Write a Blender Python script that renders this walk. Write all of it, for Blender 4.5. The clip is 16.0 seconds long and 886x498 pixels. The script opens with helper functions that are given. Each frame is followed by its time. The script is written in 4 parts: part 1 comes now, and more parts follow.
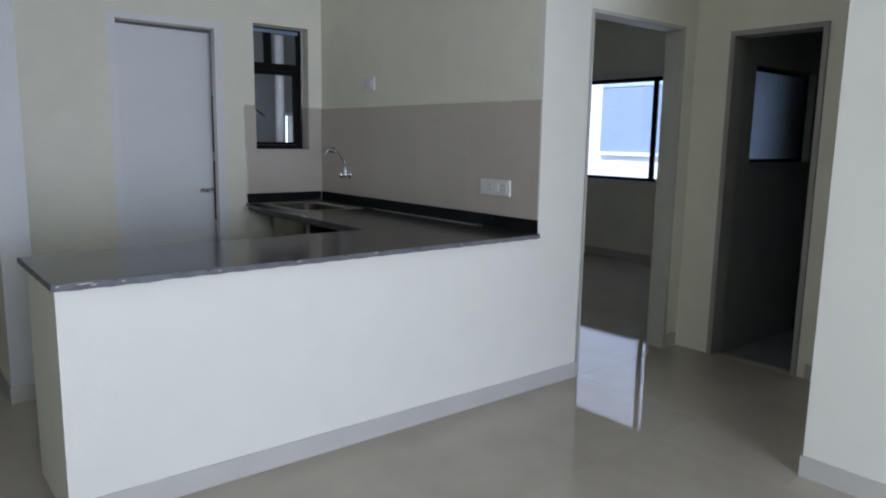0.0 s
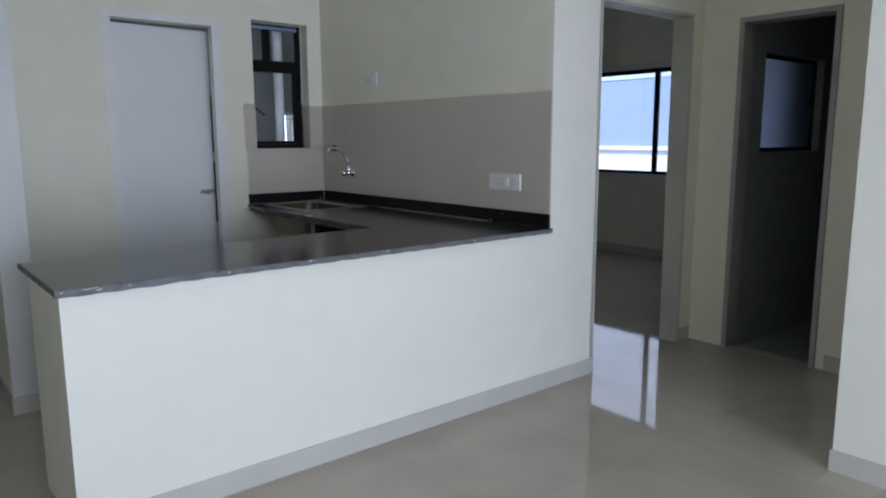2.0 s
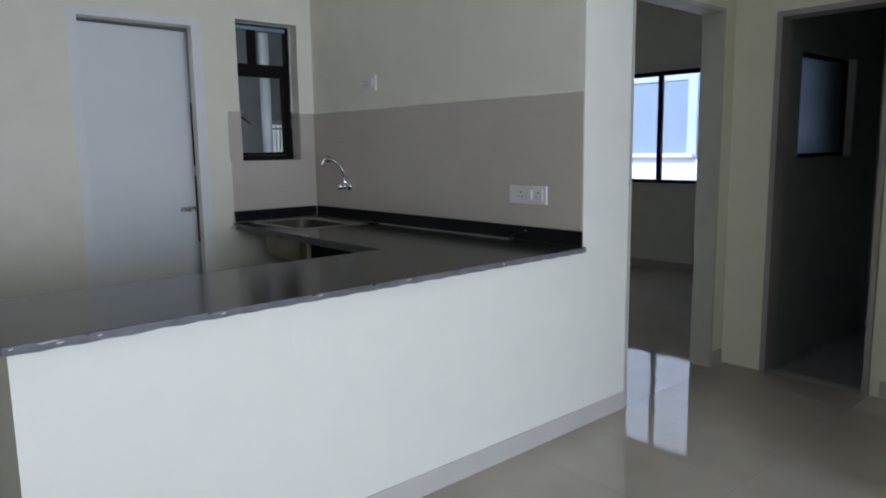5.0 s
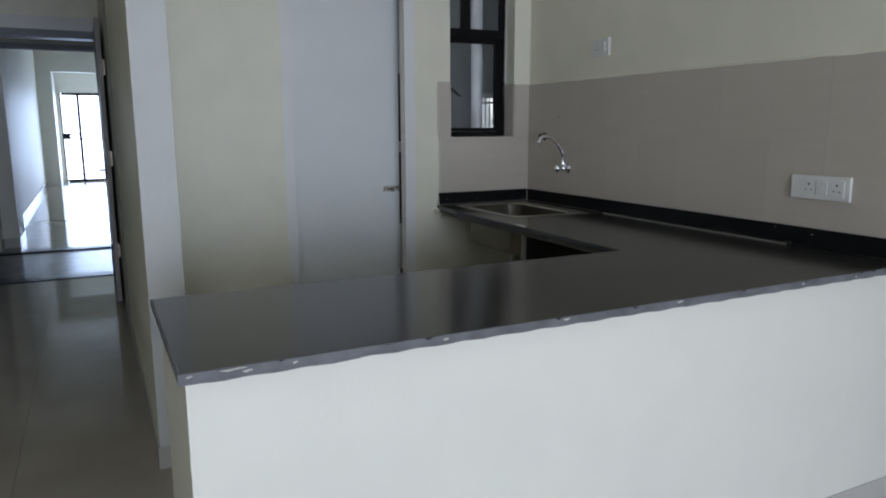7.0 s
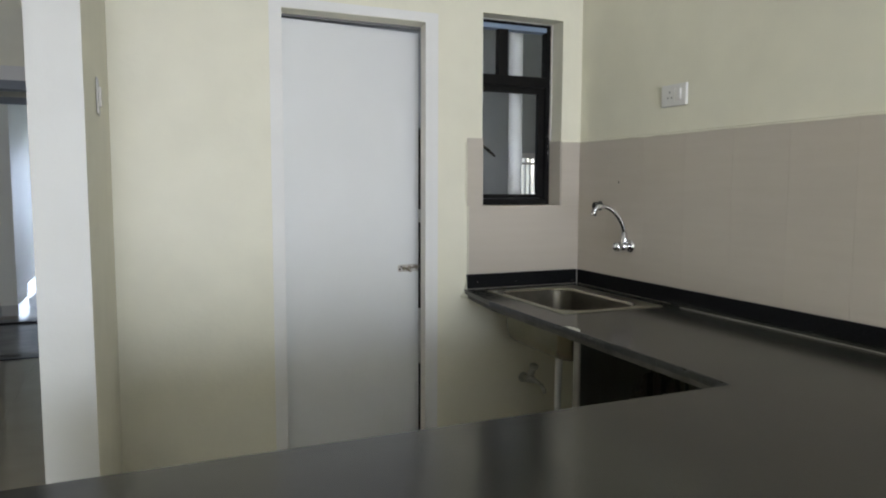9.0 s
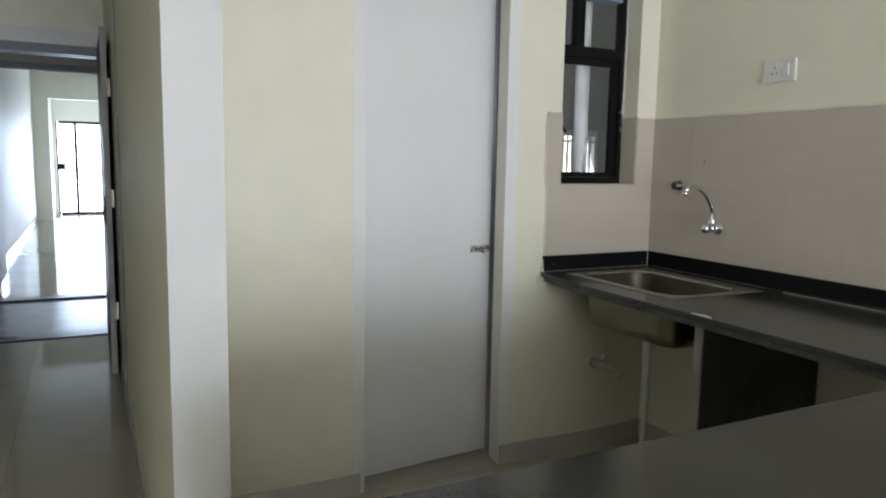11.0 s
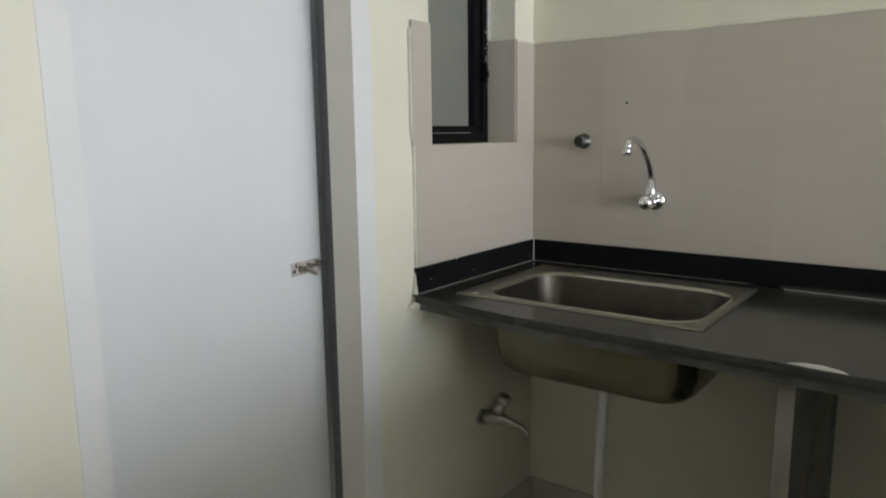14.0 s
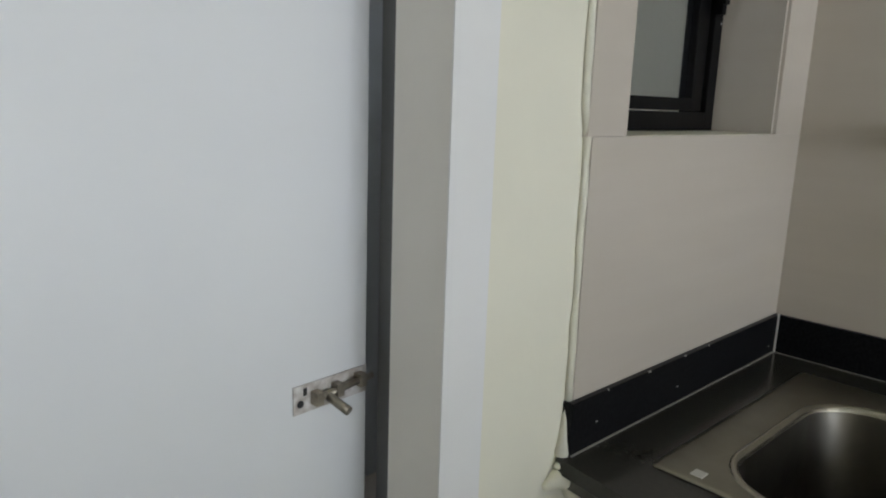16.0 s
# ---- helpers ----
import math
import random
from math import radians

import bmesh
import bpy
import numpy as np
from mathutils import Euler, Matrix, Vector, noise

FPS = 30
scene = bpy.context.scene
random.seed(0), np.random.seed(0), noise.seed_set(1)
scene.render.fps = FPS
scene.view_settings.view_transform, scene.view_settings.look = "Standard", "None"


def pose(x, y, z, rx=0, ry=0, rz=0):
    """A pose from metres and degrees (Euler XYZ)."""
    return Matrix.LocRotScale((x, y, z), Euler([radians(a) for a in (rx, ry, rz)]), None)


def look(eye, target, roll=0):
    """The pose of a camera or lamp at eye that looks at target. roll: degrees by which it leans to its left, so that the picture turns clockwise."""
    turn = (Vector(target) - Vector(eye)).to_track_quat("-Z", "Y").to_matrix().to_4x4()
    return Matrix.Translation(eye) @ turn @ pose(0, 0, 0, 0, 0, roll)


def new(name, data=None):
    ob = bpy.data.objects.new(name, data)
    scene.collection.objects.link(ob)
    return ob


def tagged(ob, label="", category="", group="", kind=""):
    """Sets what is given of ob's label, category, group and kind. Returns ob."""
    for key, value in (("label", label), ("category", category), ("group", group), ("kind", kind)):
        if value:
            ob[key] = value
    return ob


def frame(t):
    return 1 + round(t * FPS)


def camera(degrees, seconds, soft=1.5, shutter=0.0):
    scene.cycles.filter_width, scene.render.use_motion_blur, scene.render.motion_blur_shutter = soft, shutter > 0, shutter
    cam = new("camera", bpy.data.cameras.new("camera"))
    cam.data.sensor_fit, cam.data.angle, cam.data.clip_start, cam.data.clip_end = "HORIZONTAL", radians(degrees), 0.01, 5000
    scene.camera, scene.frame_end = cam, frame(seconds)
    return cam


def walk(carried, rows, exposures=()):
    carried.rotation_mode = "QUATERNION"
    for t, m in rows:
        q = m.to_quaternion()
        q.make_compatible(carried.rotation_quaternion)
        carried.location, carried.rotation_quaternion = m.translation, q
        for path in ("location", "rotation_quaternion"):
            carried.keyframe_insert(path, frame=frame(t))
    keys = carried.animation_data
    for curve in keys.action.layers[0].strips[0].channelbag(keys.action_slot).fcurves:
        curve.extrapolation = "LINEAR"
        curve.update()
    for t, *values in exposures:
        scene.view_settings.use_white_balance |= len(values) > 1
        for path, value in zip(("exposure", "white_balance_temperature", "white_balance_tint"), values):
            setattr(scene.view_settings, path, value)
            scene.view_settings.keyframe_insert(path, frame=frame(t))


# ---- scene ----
cam = camera(64.7, 16.0, soft=2.0)
PATH = [
    (0, (-2.761, -4.897, 1.376), (-1.51, -3.367, 1.064), 1.0),
    (0.5, (-2.75, -4.948, 1.37), (-1.521, -3.402, 1.059), 0.3),
    (1, (-2.745, -4.955, 1.369), (-1.523, -3.402, 1.06), 0.2),
    (1.5, (-2.724, -4.934, 1.369), (-1.516, -3.364, 1.095), -0.3),
    (2, (-2.766, -4.778, 1.351), (-1.506, -3.257, 1.036), -0.2),
    (2.5, (-2.78, -4.663, 1.395), (-1.47, -3.181, 1.098), -0.5),
    (3, (-2.784, -4.513, 1.339), (-1.408, -3.082, 1.102), -1.1),
    (3.2, (-2.789, -4.504, 1.338), (-1.397, -3.087, 1.105), -1.5),
    (5.5, (-2.568, -4.204, 1.35), (-1.355, -2.649, 1.016), -0.4),
    (6, (-2.535, -4.065, 1.333), (-1.519, -2.382, 0.966), 0.7),
    (6.5, (-2.516, -3.868, 1.343), (-1.611, -2.123, 0.976), -0.1),
    (7, (-2.452, -3.711, 1.341), (-1.572, -1.948, 0.994), -0.2),
    (7.5, (-2.297, -3.514, 1.357), (-1.469, -1.719, 1.052), -0.8),
    (8, (-2.176, -3.366, 1.371), (-1.415, -1.533, 1.12), -0.4),
    (8.5, (-2.107, -3.163, 1.381), (-1.331, -1.332, 1.167), 0.4),
    (9, (-2.042, -2.981, 1.371), (-1.25, -1.154, 1.19), 0.2),
    (9.5, (-2.004, -2.858, 1.378), (-1.276, -1.004, 1.205), 0.2),
    (10, (-2.071, -2.763, 1.374), (-1.406, -0.887, 1.178), 1.4),
    (10.7, (-2.34, -2.7, 1.365), (-1.511, -0.880, 1.125), 1.2),
    (11.3, (-2.52, -2.42, 1.352), (-1.535, -0.679, 1.112), 0.9),
    (11.9, (-2.53, -2.02, 1.344), (-1.397, -0.372, 1.104), 0.6),
    (12.5, (-2.41, -1.733, 1.338), (-1.157, -0.196, 1.083), 0.3),
    (13, (-2.303, -1.512, 1.334), (-0.924, -0.086, 1.085), -0.5),
    (13.5, (-2.193, -1.326, 1.316), (-0.712, -0.015, 1.018), -0.3),
    (14, (-2.049, -1.181, 1.306), (-0.48, 0.014, 0.98), -0.8),
    (14.5, (-1.812, -1.027, 1.313), (-0.319, 0.259, 0.97), 1.4),
    (15, (-1.585, -0.874, 1.284), (-0.222, 0.545, 0.928), 2.6),
    (15.5, (-1.418, -0.639, 1.302), (-0.076, 0.795, 0.922), 1.8),
    (16, (-1.299, -0.484, 1.307), (0.045, 0.94, 0.899), 1.9),
]
LIGHT = [(0, 1.35, 5550, 20), (2.5, 1.42, 5500, 20), (5.5, 1.38, 5580, 18.5), (7.0, 1.4, 5680, 18), (7.5, 1.5, 5800, 18), (8.5, 2.02, 6100, 17), (10.0, 2.35, 6230, 16.5), (12.5, 1.97, 6130, 16.5), (14.0, 2.38, 6180, 17), (16.0, 2.2, 6120, 16)]
walk(cam, [(t, look(e, g, r)) for t, e, g, r in PATH], LIGHT)

# ---- world and light ----
world = bpy.data.worlds.new("world")
scene.world = world
world.use_nodes = True
wn = world.node_tree.nodes
sky = wn.new("ShaderNodeTexSky")
sky.sky_type = "NISHITA"
sky.sun_disc = False
sky.sun_elevation = radians(48)
sky.sun_rotation = radians(-53)
wn["Background"].inputs["Strength"].default_value = 0.13
world.node_tree.links.new(sky.outputs[0], wn["Background"].inputs[0])

sun_data = bpy.data.lights.new("sun", "SUN")
sun_data.energy, sun_data.angle, sun_data.color = 2.5, radians(0.5), (1.0, 0.95, 0.88)
sun = new("sun", sun_data)
sun.matrix_world = look((-16, 12, 24), (0, 0, 0))


def window_light(name, eye, target, w, h, power, color=(0.88, 0.94, 1.0)):
    d = bpy.data.lights.new(name, "AREA")
    d.shape, d.size, d.size_y, d.energy, d.color = "RECTANGLE", w, h, power, color
    ob = new(name, d)
    ob.matrix_world = look(eye, target)
    return ob


window_light("living_window_light", (-2.0, -8.35, 1.15), (-2.0, 0, 1.15), 2.5, 2.1, 51)
window_light("far_window_light", (-2.2, 15.85, 1.1), (-2.2, 0, 1.1), 1.8, 2.0, 20, (0.58, 0.77, 1.0))


# Unseen lamp added at the balcony's open end to brighten the utility walls.
window_light("utility_light", (-2.2, 0.75, 1.7), (0, 0.75, 1.5), 1.0, 1.6, 7)

# ---- materials ----
def material(name, color, rough=0.6, metal=0.0, noise_scale=6.0, vary=0.06, bump=0.0, bump_scale=60.0,
             tint=None, rough_vary=0.08, stain=0.0, stain_scale=1.2, spec=0.5, coat=0.0, streak=None):
    """Plain procedural surface: broad stains, fine grain, uneven gloss and fine relief."""
    m = bpy.data.materials.new(name)
    m.use_nodes = True
    n, l = m.node_tree.nodes, m.node_tree.links
    b = n["Principled BSDF"]
    tc = n.new("ShaderNodeNewGeometry")
    n1 = n.new("ShaderNodeTexNoise"); n1.inputs["Scale"].default_value = noise_scale; n1.inputs["Detail"].default_value = 6
    n2 = n.new("ShaderNodeTexNoise"); n2.inputs["Scale"].default_value = stain_scale; n2.inputs["Detail"].default_value = 4
    if streak:
        vm = n.new("ShaderNodeVectorMath"); vm.operation = "MULTIPLY"; vm.inputs[1].default_value = streak
        l.new(tc.outputs["Position"], vm.inputs[0]); l.new(vm.outputs[0], n1.inputs["Vector"])
    else:
        l.new(tc.outputs["Position"], n1.inputs["Vector"])
    l.new(tc.outputs["Position"], n2.inputs["Vector"])
    c2 = tint or tuple(c * (1 - vary * 2) for c in color)
    mix = n.new("ShaderNodeMix"); mix.data_type = "RGBA"
    mix.inputs[6].default_value = (*color, 1); mix.inputs[7].default_value = (*c2, 1)
    r1 = n.new("ShaderNodeMapRange"); r1.inputs["From Min"].default_value = 0.35; r1.inputs["From Max"].default_value = 0.7
    r1.inputs["To Max"].default_value = 1.0 if tint else 0.8
    l.new(n1.outputs["Fac"], r1.inputs["Value"]); l.new(r1.outputs[0], mix.inputs[0])
    out = mix.outputs[2]
    if stain:
        mix2 = n.new("ShaderNodeMix"); mix2.data_type = "RGBA"; mix2.blend_type = "MULTIPLY"
        r2 = n.new("ShaderNodeMapRange"); r2.inputs["From Min"].default_value = 0.45; r2.inputs["From Max"].default_value = 0.75
        r2.inputs["To Max"].default_value = stain
        l.new(n2.outputs["Fac"], r2.inputs["Value"]); l.new(r2.outputs[0], mix2.inputs[0])
        l.new(out, mix2.inputs[6]); mix2.inputs[7].default_value = (0.62, 0.6, 0.55, 1)
        out = mix2.outputs[2]
    l.new(out, b.inputs["Base Color"])
    rr = n.new("ShaderNodeMapRange")
    rr.inputs["To Min"].default_value = max(0.02, rough - rough_vary); rr.inputs["To Max"].default_value = rough + rough_vary
    l.new(n2.outputs["Fac"], rr.inputs["Value"]); l.new(rr.outputs[0], b.inputs["Roughness"])
    b.inputs["Metallic"].default_value = metal
    b.inputs["Specular IOR Level"].default_value = spec
    b.inputs["Coat Weight"].default_value = coat
    if bump:
        n3 = n.new("ShaderNodeTexNoise"); n3.inputs["Scale"].default_value = bump_scale; n3.inputs["Detail"].default_value = 8
        l.new(tc.outputs["Position"], n3.inputs["Vector"])
        bp = n.new("ShaderNodeBump"); bp.inputs["Strength"].default_value = bump; bp.inputs["Distance"].default_value = 0.004
        l.new(n3.outputs["Fac"], bp.inputs["Height"]); l.new(bp.outputs[0], b.inputs["Normal"])
    return m


def piece_variation(m, amount=0.06):
    """Lets every piece differ slightly in tone."""
    n, l = m.node_tree.nodes, m.node_tree.links
    b = n["Principled BSDF"]
    src = b.inputs["Base Color"].links[0].from_socket
    oi = n.new("ShaderNodeObjectInfo")
    mr = n.new("ShaderNodeMapRange"); mr.inputs["To Min"].default_value = 1 - amount; mr.inputs["To Max"].default_value = 1
    hs = n.new("ShaderNodeHueSaturation")
    l.new(oi.outputs["Random"], mr.inputs["Value"]); l.new(mr.outputs[0], hs.inputs["Value"])
    l.new(src, hs.inputs["Color"]); l.new(hs.outputs[0], b.inputs["Base Color"])


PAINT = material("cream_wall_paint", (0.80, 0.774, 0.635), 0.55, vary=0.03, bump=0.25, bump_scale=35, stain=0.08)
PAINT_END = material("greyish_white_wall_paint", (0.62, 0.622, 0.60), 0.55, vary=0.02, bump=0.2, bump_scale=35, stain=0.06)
ENAMEL = material("off_white_primer", (0.79, 0.785, 0.76), 0.5, vary=0.02, bump=0.1, bump_scale=40, stain=0.05)
PAINT_WHITE = material("off_white_wall_paint", (0.80, 0.785, 0.69), 0.5, vary=0.015, bump=0.2, bump_scale=40, stain=0.05)
CEIL = material("ceiling_paint", (0.82, 0.82, 0.78), 0.8, vary=0.02)
FLOOR = material("vitrified_floor_tile", (0.455, 0.41, 0.335), 0.04, vary=0.05, tint=(0.40, 0.36, 0.295), noise_scale=3, rough_vary=0.03, stain=0.15, bump=0.03, bump_scale=5)
piece_variation(FLOOR, 0.05)
GROUT = material("floor_grout", (0.40, 0.36, 0.30), 0.7)
SKIRT = material("skirting_tile", (0.55, 0.53, 0.48), 0.25, vary=0.05, noise_scale=4)
DADO = material("pinkish_beige_wall_tile", (0.545, 0.492, 0.42), 0.34, vary=0.06, noise_scale=5, stain=0.06, bump=0.06, streak=(0.6, 0.6, 7.0), tint=(0.525, 0.472, 0.40))
piece_variation(DADO, 0.04)
DADO_GROUT = material("wall_tile_grout", (0.51, 0.455, 0.40), 0.6)
GRANITE = material("dark_grey_granite", (0.034, 0.033, 0.028), 0.17, spec=0.32, vary=0.3, tint=(0.039, 0.038, 0.032), noise_scale=220, stain=0.25, stain_scale=3.5, rough_vary=0.03)
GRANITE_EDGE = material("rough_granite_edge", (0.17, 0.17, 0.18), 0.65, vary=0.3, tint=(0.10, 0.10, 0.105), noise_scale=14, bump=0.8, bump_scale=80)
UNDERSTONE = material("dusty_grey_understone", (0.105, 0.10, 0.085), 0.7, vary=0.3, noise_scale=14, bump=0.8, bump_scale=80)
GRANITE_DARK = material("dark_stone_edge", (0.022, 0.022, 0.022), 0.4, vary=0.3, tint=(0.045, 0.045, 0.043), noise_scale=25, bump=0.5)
BLACK_GRANITE = material("polished_black_granite", (0.005, 0.005, 0.0052), 0.3, spec=0.12, vary=0.3, tint=(0.014, 0.014, 0.015), noise_scale=200)
CEMENT = material("bare_cement", (0.30, 0.28, 0.24), 0.85, vary=0.15, noise_scale=12, bump=0.6, stain=0.3)
WHITE_CEMENT = material("white_cement", (0.62, 0.60, 0.55), 0.8, vary=0.1, noise_scale=40, bump=0.6)
BEAD = material("cream_painted_cement", (0.70, 0.68, 0.56), 0.7, vary=0.08, noise_scale=30, bump=0.5, stain=0.2, stain_scale=8)
SMEARED = material("paint_smeared_metal", (0.72, 0.70, 0.67), 0.5, vary=0.3, noise_scale=70, tint=(0.36, 0.31, 0.26), stain=0.5, stain_scale=40)
# Bowl steel toned darker than the rim: its inner shade is in the colour.
STEEL_IN = material("shaded_stained_steel", (0.092, 0.084, 0.068), 0.36, 0.88, vary=0.15, noise_scale=18, stain=0.15, stain_scale=9)
STEEL = material("brushed_stainless_steel", (0.28, 0.265, 0.215), 0.34, 0.9, vary=0.08, noise_scale=30, stain=0.35, stain_scale=8)
STEEL_OUT = material("dull_pressed_steel", (0.29, 0.275, 0.20), 0.24, 0.92, vary=0.15, noise_scale=7, stain=0.6, stain_scale=6, rough_vary=0.08)
STEEL_LIP = material("worn_polished_steel", (0.42, 0.40, 0.34), 0.2, 0.95, vary=0.1, noise_scale=30, stain=0.3, stain_scale=8, rough_vary=0.06)
TARNISHED = material("tarnished_chrome", (0.55, 0.55, 0.50), 0.36, 0.95, vary=0.2, noise_scale=60, stain=0.5, stain_scale=25)
CHROME = material("chrome", (0.75, 0.75, 0.77), 0.08, 1.0, vary=0.02, rough_vary=0.03)
BRASS = material("tarnished_bolt_metal", (0.38, 0.34, 0.27), 0.4, 0.8, vary=0.2, noise_scale=80)
DOOR = material("white_laminate_door", (0.785, 0.795, 0.79), 0.38, vary=0.012, bump=0.05, bump_scale=20, stain=0.06)
WHITE_TRIM = material("white_enamel_trim", (0.72, 0.71, 0.68), 0.4, vary=0.04, stain=0.1)
DARKFRAME = material("dark_aluminium", (0.006, 0.0055, 0.005), 0.55, 0.0, spec=0.15, vary=0.3, noise_scale=20, stain=0.2)
PANEL = material("dusty_dark_stone", (0.013, 0.014, 0.012), 0.28, vary=0.3, tint=(0.021, 0.023, 0.020), noise_scale=3.5, streak=(9.0, 9.0, 1.2), stain=0.3, stain_scale=4, rough_vary=0.12)
GUNMETAL = material("dull_galvanised_pipe", (0.13, 0.14, 0.125), 0.35, 0.8, vary=0.2, noise_scale=60, stain=0.4, stain_scale=20)
FRAME_BEIGE = material("worn_beige_frame_enamel", (0.54, 0.53, 0.46), 0.5, vary=0.06, stain=0.2)
FRAME_BLUE = material("blue_grey_frame_enamel", (0.20, 0.22, 0.25), 0.5, vary=0.06, stain=0.15)
REVEAL = material("warm_beige_reveal_paint", (0.84, 0.80, 0.73), 0.55, vary=0.03, bump=0.25, bump_scale=35, stain=0.1)
LIPPING = material("grey_beige_lipping", (0.36, 0.335, 0.31), 0.5, vary=0.08)
DARKWOOD = material("dark_wood_veneer", (0.035, 0.022, 0.016), 0.35, vary=0.3, noise_scale=9)
PLASTIC = material("white_switch_plastic", (0.74, 0.73, 0.70), 0.3, vary=0.02)
SLOT = material("dark_socket_hole", (0.02, 0.02, 0.02), 0.6)
PVC = material("white_pvc", (0.66, 0.65, 0.62), 0.45, vary=0.06, stain=0.3, stain_scale=6)
GREYWALL = material("grey_exterior_plaster", (0.42, 0.44, 0.46), 0.85, vary=0.08, stain=0.3)
FACADE = material("light_facade_paint", (0.74, 0.76, 0.80), 0.8, vary=0.05, stain=0.2)
FACADE_PALE = material("pale_blue_facade_paint", (0.46, 0.54, 0.64), 0.8, vary=0.05, stain=0.2)
FACADE_BLUE = material("blue_grey_facade_paint", (0.24, 0.31, 0.42), 0.8, vary=0.05, stain=0.2)
DARKTILE = material("dark_bathroom_tile", (0.27, 0.285, 0.27), 0.3, vary=0.1)
LOBBY = material("grey_lobby_stone", (0.22, 0.23, 0.25), 0.25, vary=0.15, noise_scale=5, stain=0.3)
FROST = material("frosted_blue_glass", (0.40, 0.47, 0.56), 0.5, vary=0.1)
FRAMEGREY = material("dark_grey_enamel", (0.17, 0.17, 0.17), 0.5, vary=0.05)
BLACKISH = material("black_rubber", (0.02, 0.02, 0.02), 0.7)
GROUND = material("dusty_ground", (0.26, 0.24, 0.20), 0.9, vary=0.2, noise_scale=0.6)

GLASS = bpy.data.materials.new("window_glass")
GLASS.use_nodes = True
gb = GLASS.node_tree.nodes["Principled BSDF"]
gb.inputs["Base Color"].default_value = (0.93, 0.96, 0.96, 1)
gb.inputs["Transmission Weight"].default_value = 1
gb.inputs["Roughness"].default_value = 0.02
gb.inputs["IOR"].default_value = 1.45


# ---- builders ----
def box(bm, x0, x1, y0, y1, z0, z1, bevel=0.0):
    vs = [bm.verts.new((x, y, z)) for x in (x0, x1) for y in (y0, y1) for z in (z0, z1)]
    faces = [bm.faces.new([vs[i] for i in f]) for f in ((0, 1, 3, 2), (4, 6, 7, 5), (0, 4, 5, 1), (2, 3, 7, 6), (0, 2, 6, 4), (1, 5, 7, 3))]
    if bevel:
        edges = {e for f in faces for e in f.edges}
        bmesh.ops.bevel(bm, geom=list(edges), offset=bevel, segments=2, profile=0.7, affect="EDGES")
    return faces


def solid(*bs):
    """Touching boxes merged into one closed mesh with shared corners."""
    cs = [sorted({round(b[k], 4) for b in bs for k in (2 * a, 2 * a + 1)}) for a in range(3)]
    cells = set()
    for b in bs:
        r = [range(cs[a].index(round(b[2 * a], 4)), cs[a].index(round(b[2 * a + 1], 4))) for a in range(3)]
        cells.update((i, j, k) for i in r[0] for j in r[1] for k in r[2])
    bm = bmesh.new()
    vs = {}

    def v(*k):
        if k not in vs:
            vs[k] = bm.verts.new((cs[0][k[0]], cs[1][k[1]], cs[2][k[2]]))
        return vs[k]

    for c in sorted(cells):
        for a in range(3):
            p, q = (a + 1) % 3, (a + 2) % 3
            for side in (0, 1):
                n = list(c)
                n[a] += 2 * side - 1
                if tuple(n) in cells:
                    continue
                loop = []
                for dp, dq in ((0, 0), (1, 0), (1, 1), (0, 1)):
                    k = list(c)
                    k[a] += side
                    k[p] += dp
                    k[q] += dq
                    loop.append(v(*k))
                bm.faces.new(loop if side else list(reversed(loop)))
    return bm


def tube(bm, points, radius, sides=14, cap=True):
    """A round tube along points; radius is one number or one per point."""
    pts = [Vector(p) for p in points]
    rs = radius if isinstance(radius, (list, tuple)) else [radius] * len(pts)
    rings = []
    prev = None
    for i, p in enumerate(pts):
        d = (pts[min(i + 1, len(pts) - 1)] - pts[max(i - 1, 0)]).normalized()
        if prev is None:
            prev = d.orthogonal().normalized()
        side = (prev - d * prev.dot(d)).normalized()
        prev = side
        up = d.cross(side)
        rings.append([bm.verts.new(p + (side * math.cos(a) + up * math.sin(a)) * rs[i]) for a in [2 * math.pi * k / sides for k in range(sides)]])
    for a, b in zip(rings, rings[1:]):
        for k in range(sides):
            f = bm.faces.new((a[k], a[(k + 1) % sides], b[(k + 1) % sides], b[k]))
            f.smooth = True
    if cap:
        bm.faces.new(list(reversed(rings[0])))
        bm.faces.new(rings[-1])


def prism(bm, outline, z0, z1):
    lo = [bm.verts.new((x, y, z0)) for x, y in outline]
    hi = [bm.verts.new((x, y, z1)) for x, y in outline]
    n = len(outline)
    bm.faces.new(list(reversed(lo)))
    bm.faces.new(hi)
    for i in range(n):
        bm.faces.new((lo[i], lo[(i + 1) % n], hi[(i + 1) % n], hi[i]))


def finish(name, bm, mat):
    bmesh.ops.recalc_face_normals(bm, faces=bm.faces[:])
    me = bpy.data.meshes.new(name)
    bm.to_mesh(me)
    bm.free()
    me.materials.append(mat)
    return new(name, me)


def part(name, bm, mat, parent, label=""):
    ob = finish(name, bm, mat)
    ob.parent = parent
    ob.matrix_parent_inverse = parent.matrix_world.inverted() if parent.type != "EMPTY" else Matrix.Translation(parent.location).inverted()
    return tagged(ob, label)


def thing(name, at, label, category, group="", kind=""):
    ob = new(name)
    ob.empty_display_size = 0.05
    ob.location = at
    return tagged(ob, label, category, group, kind)


def boxes(*rows, bevel=0.0):
    bm = bmesh.new()
    for r in rows:
        box(bm, *r, bevel=bevel)
    return bm


def structure(name, bm, mat, label, category):
    return tagged(finish(name, bm, mat), label, category, kind="structure")


H = 2.85          # ceiling height
TOP = 0.880       # worktop height
DADO_TOP = 1.592

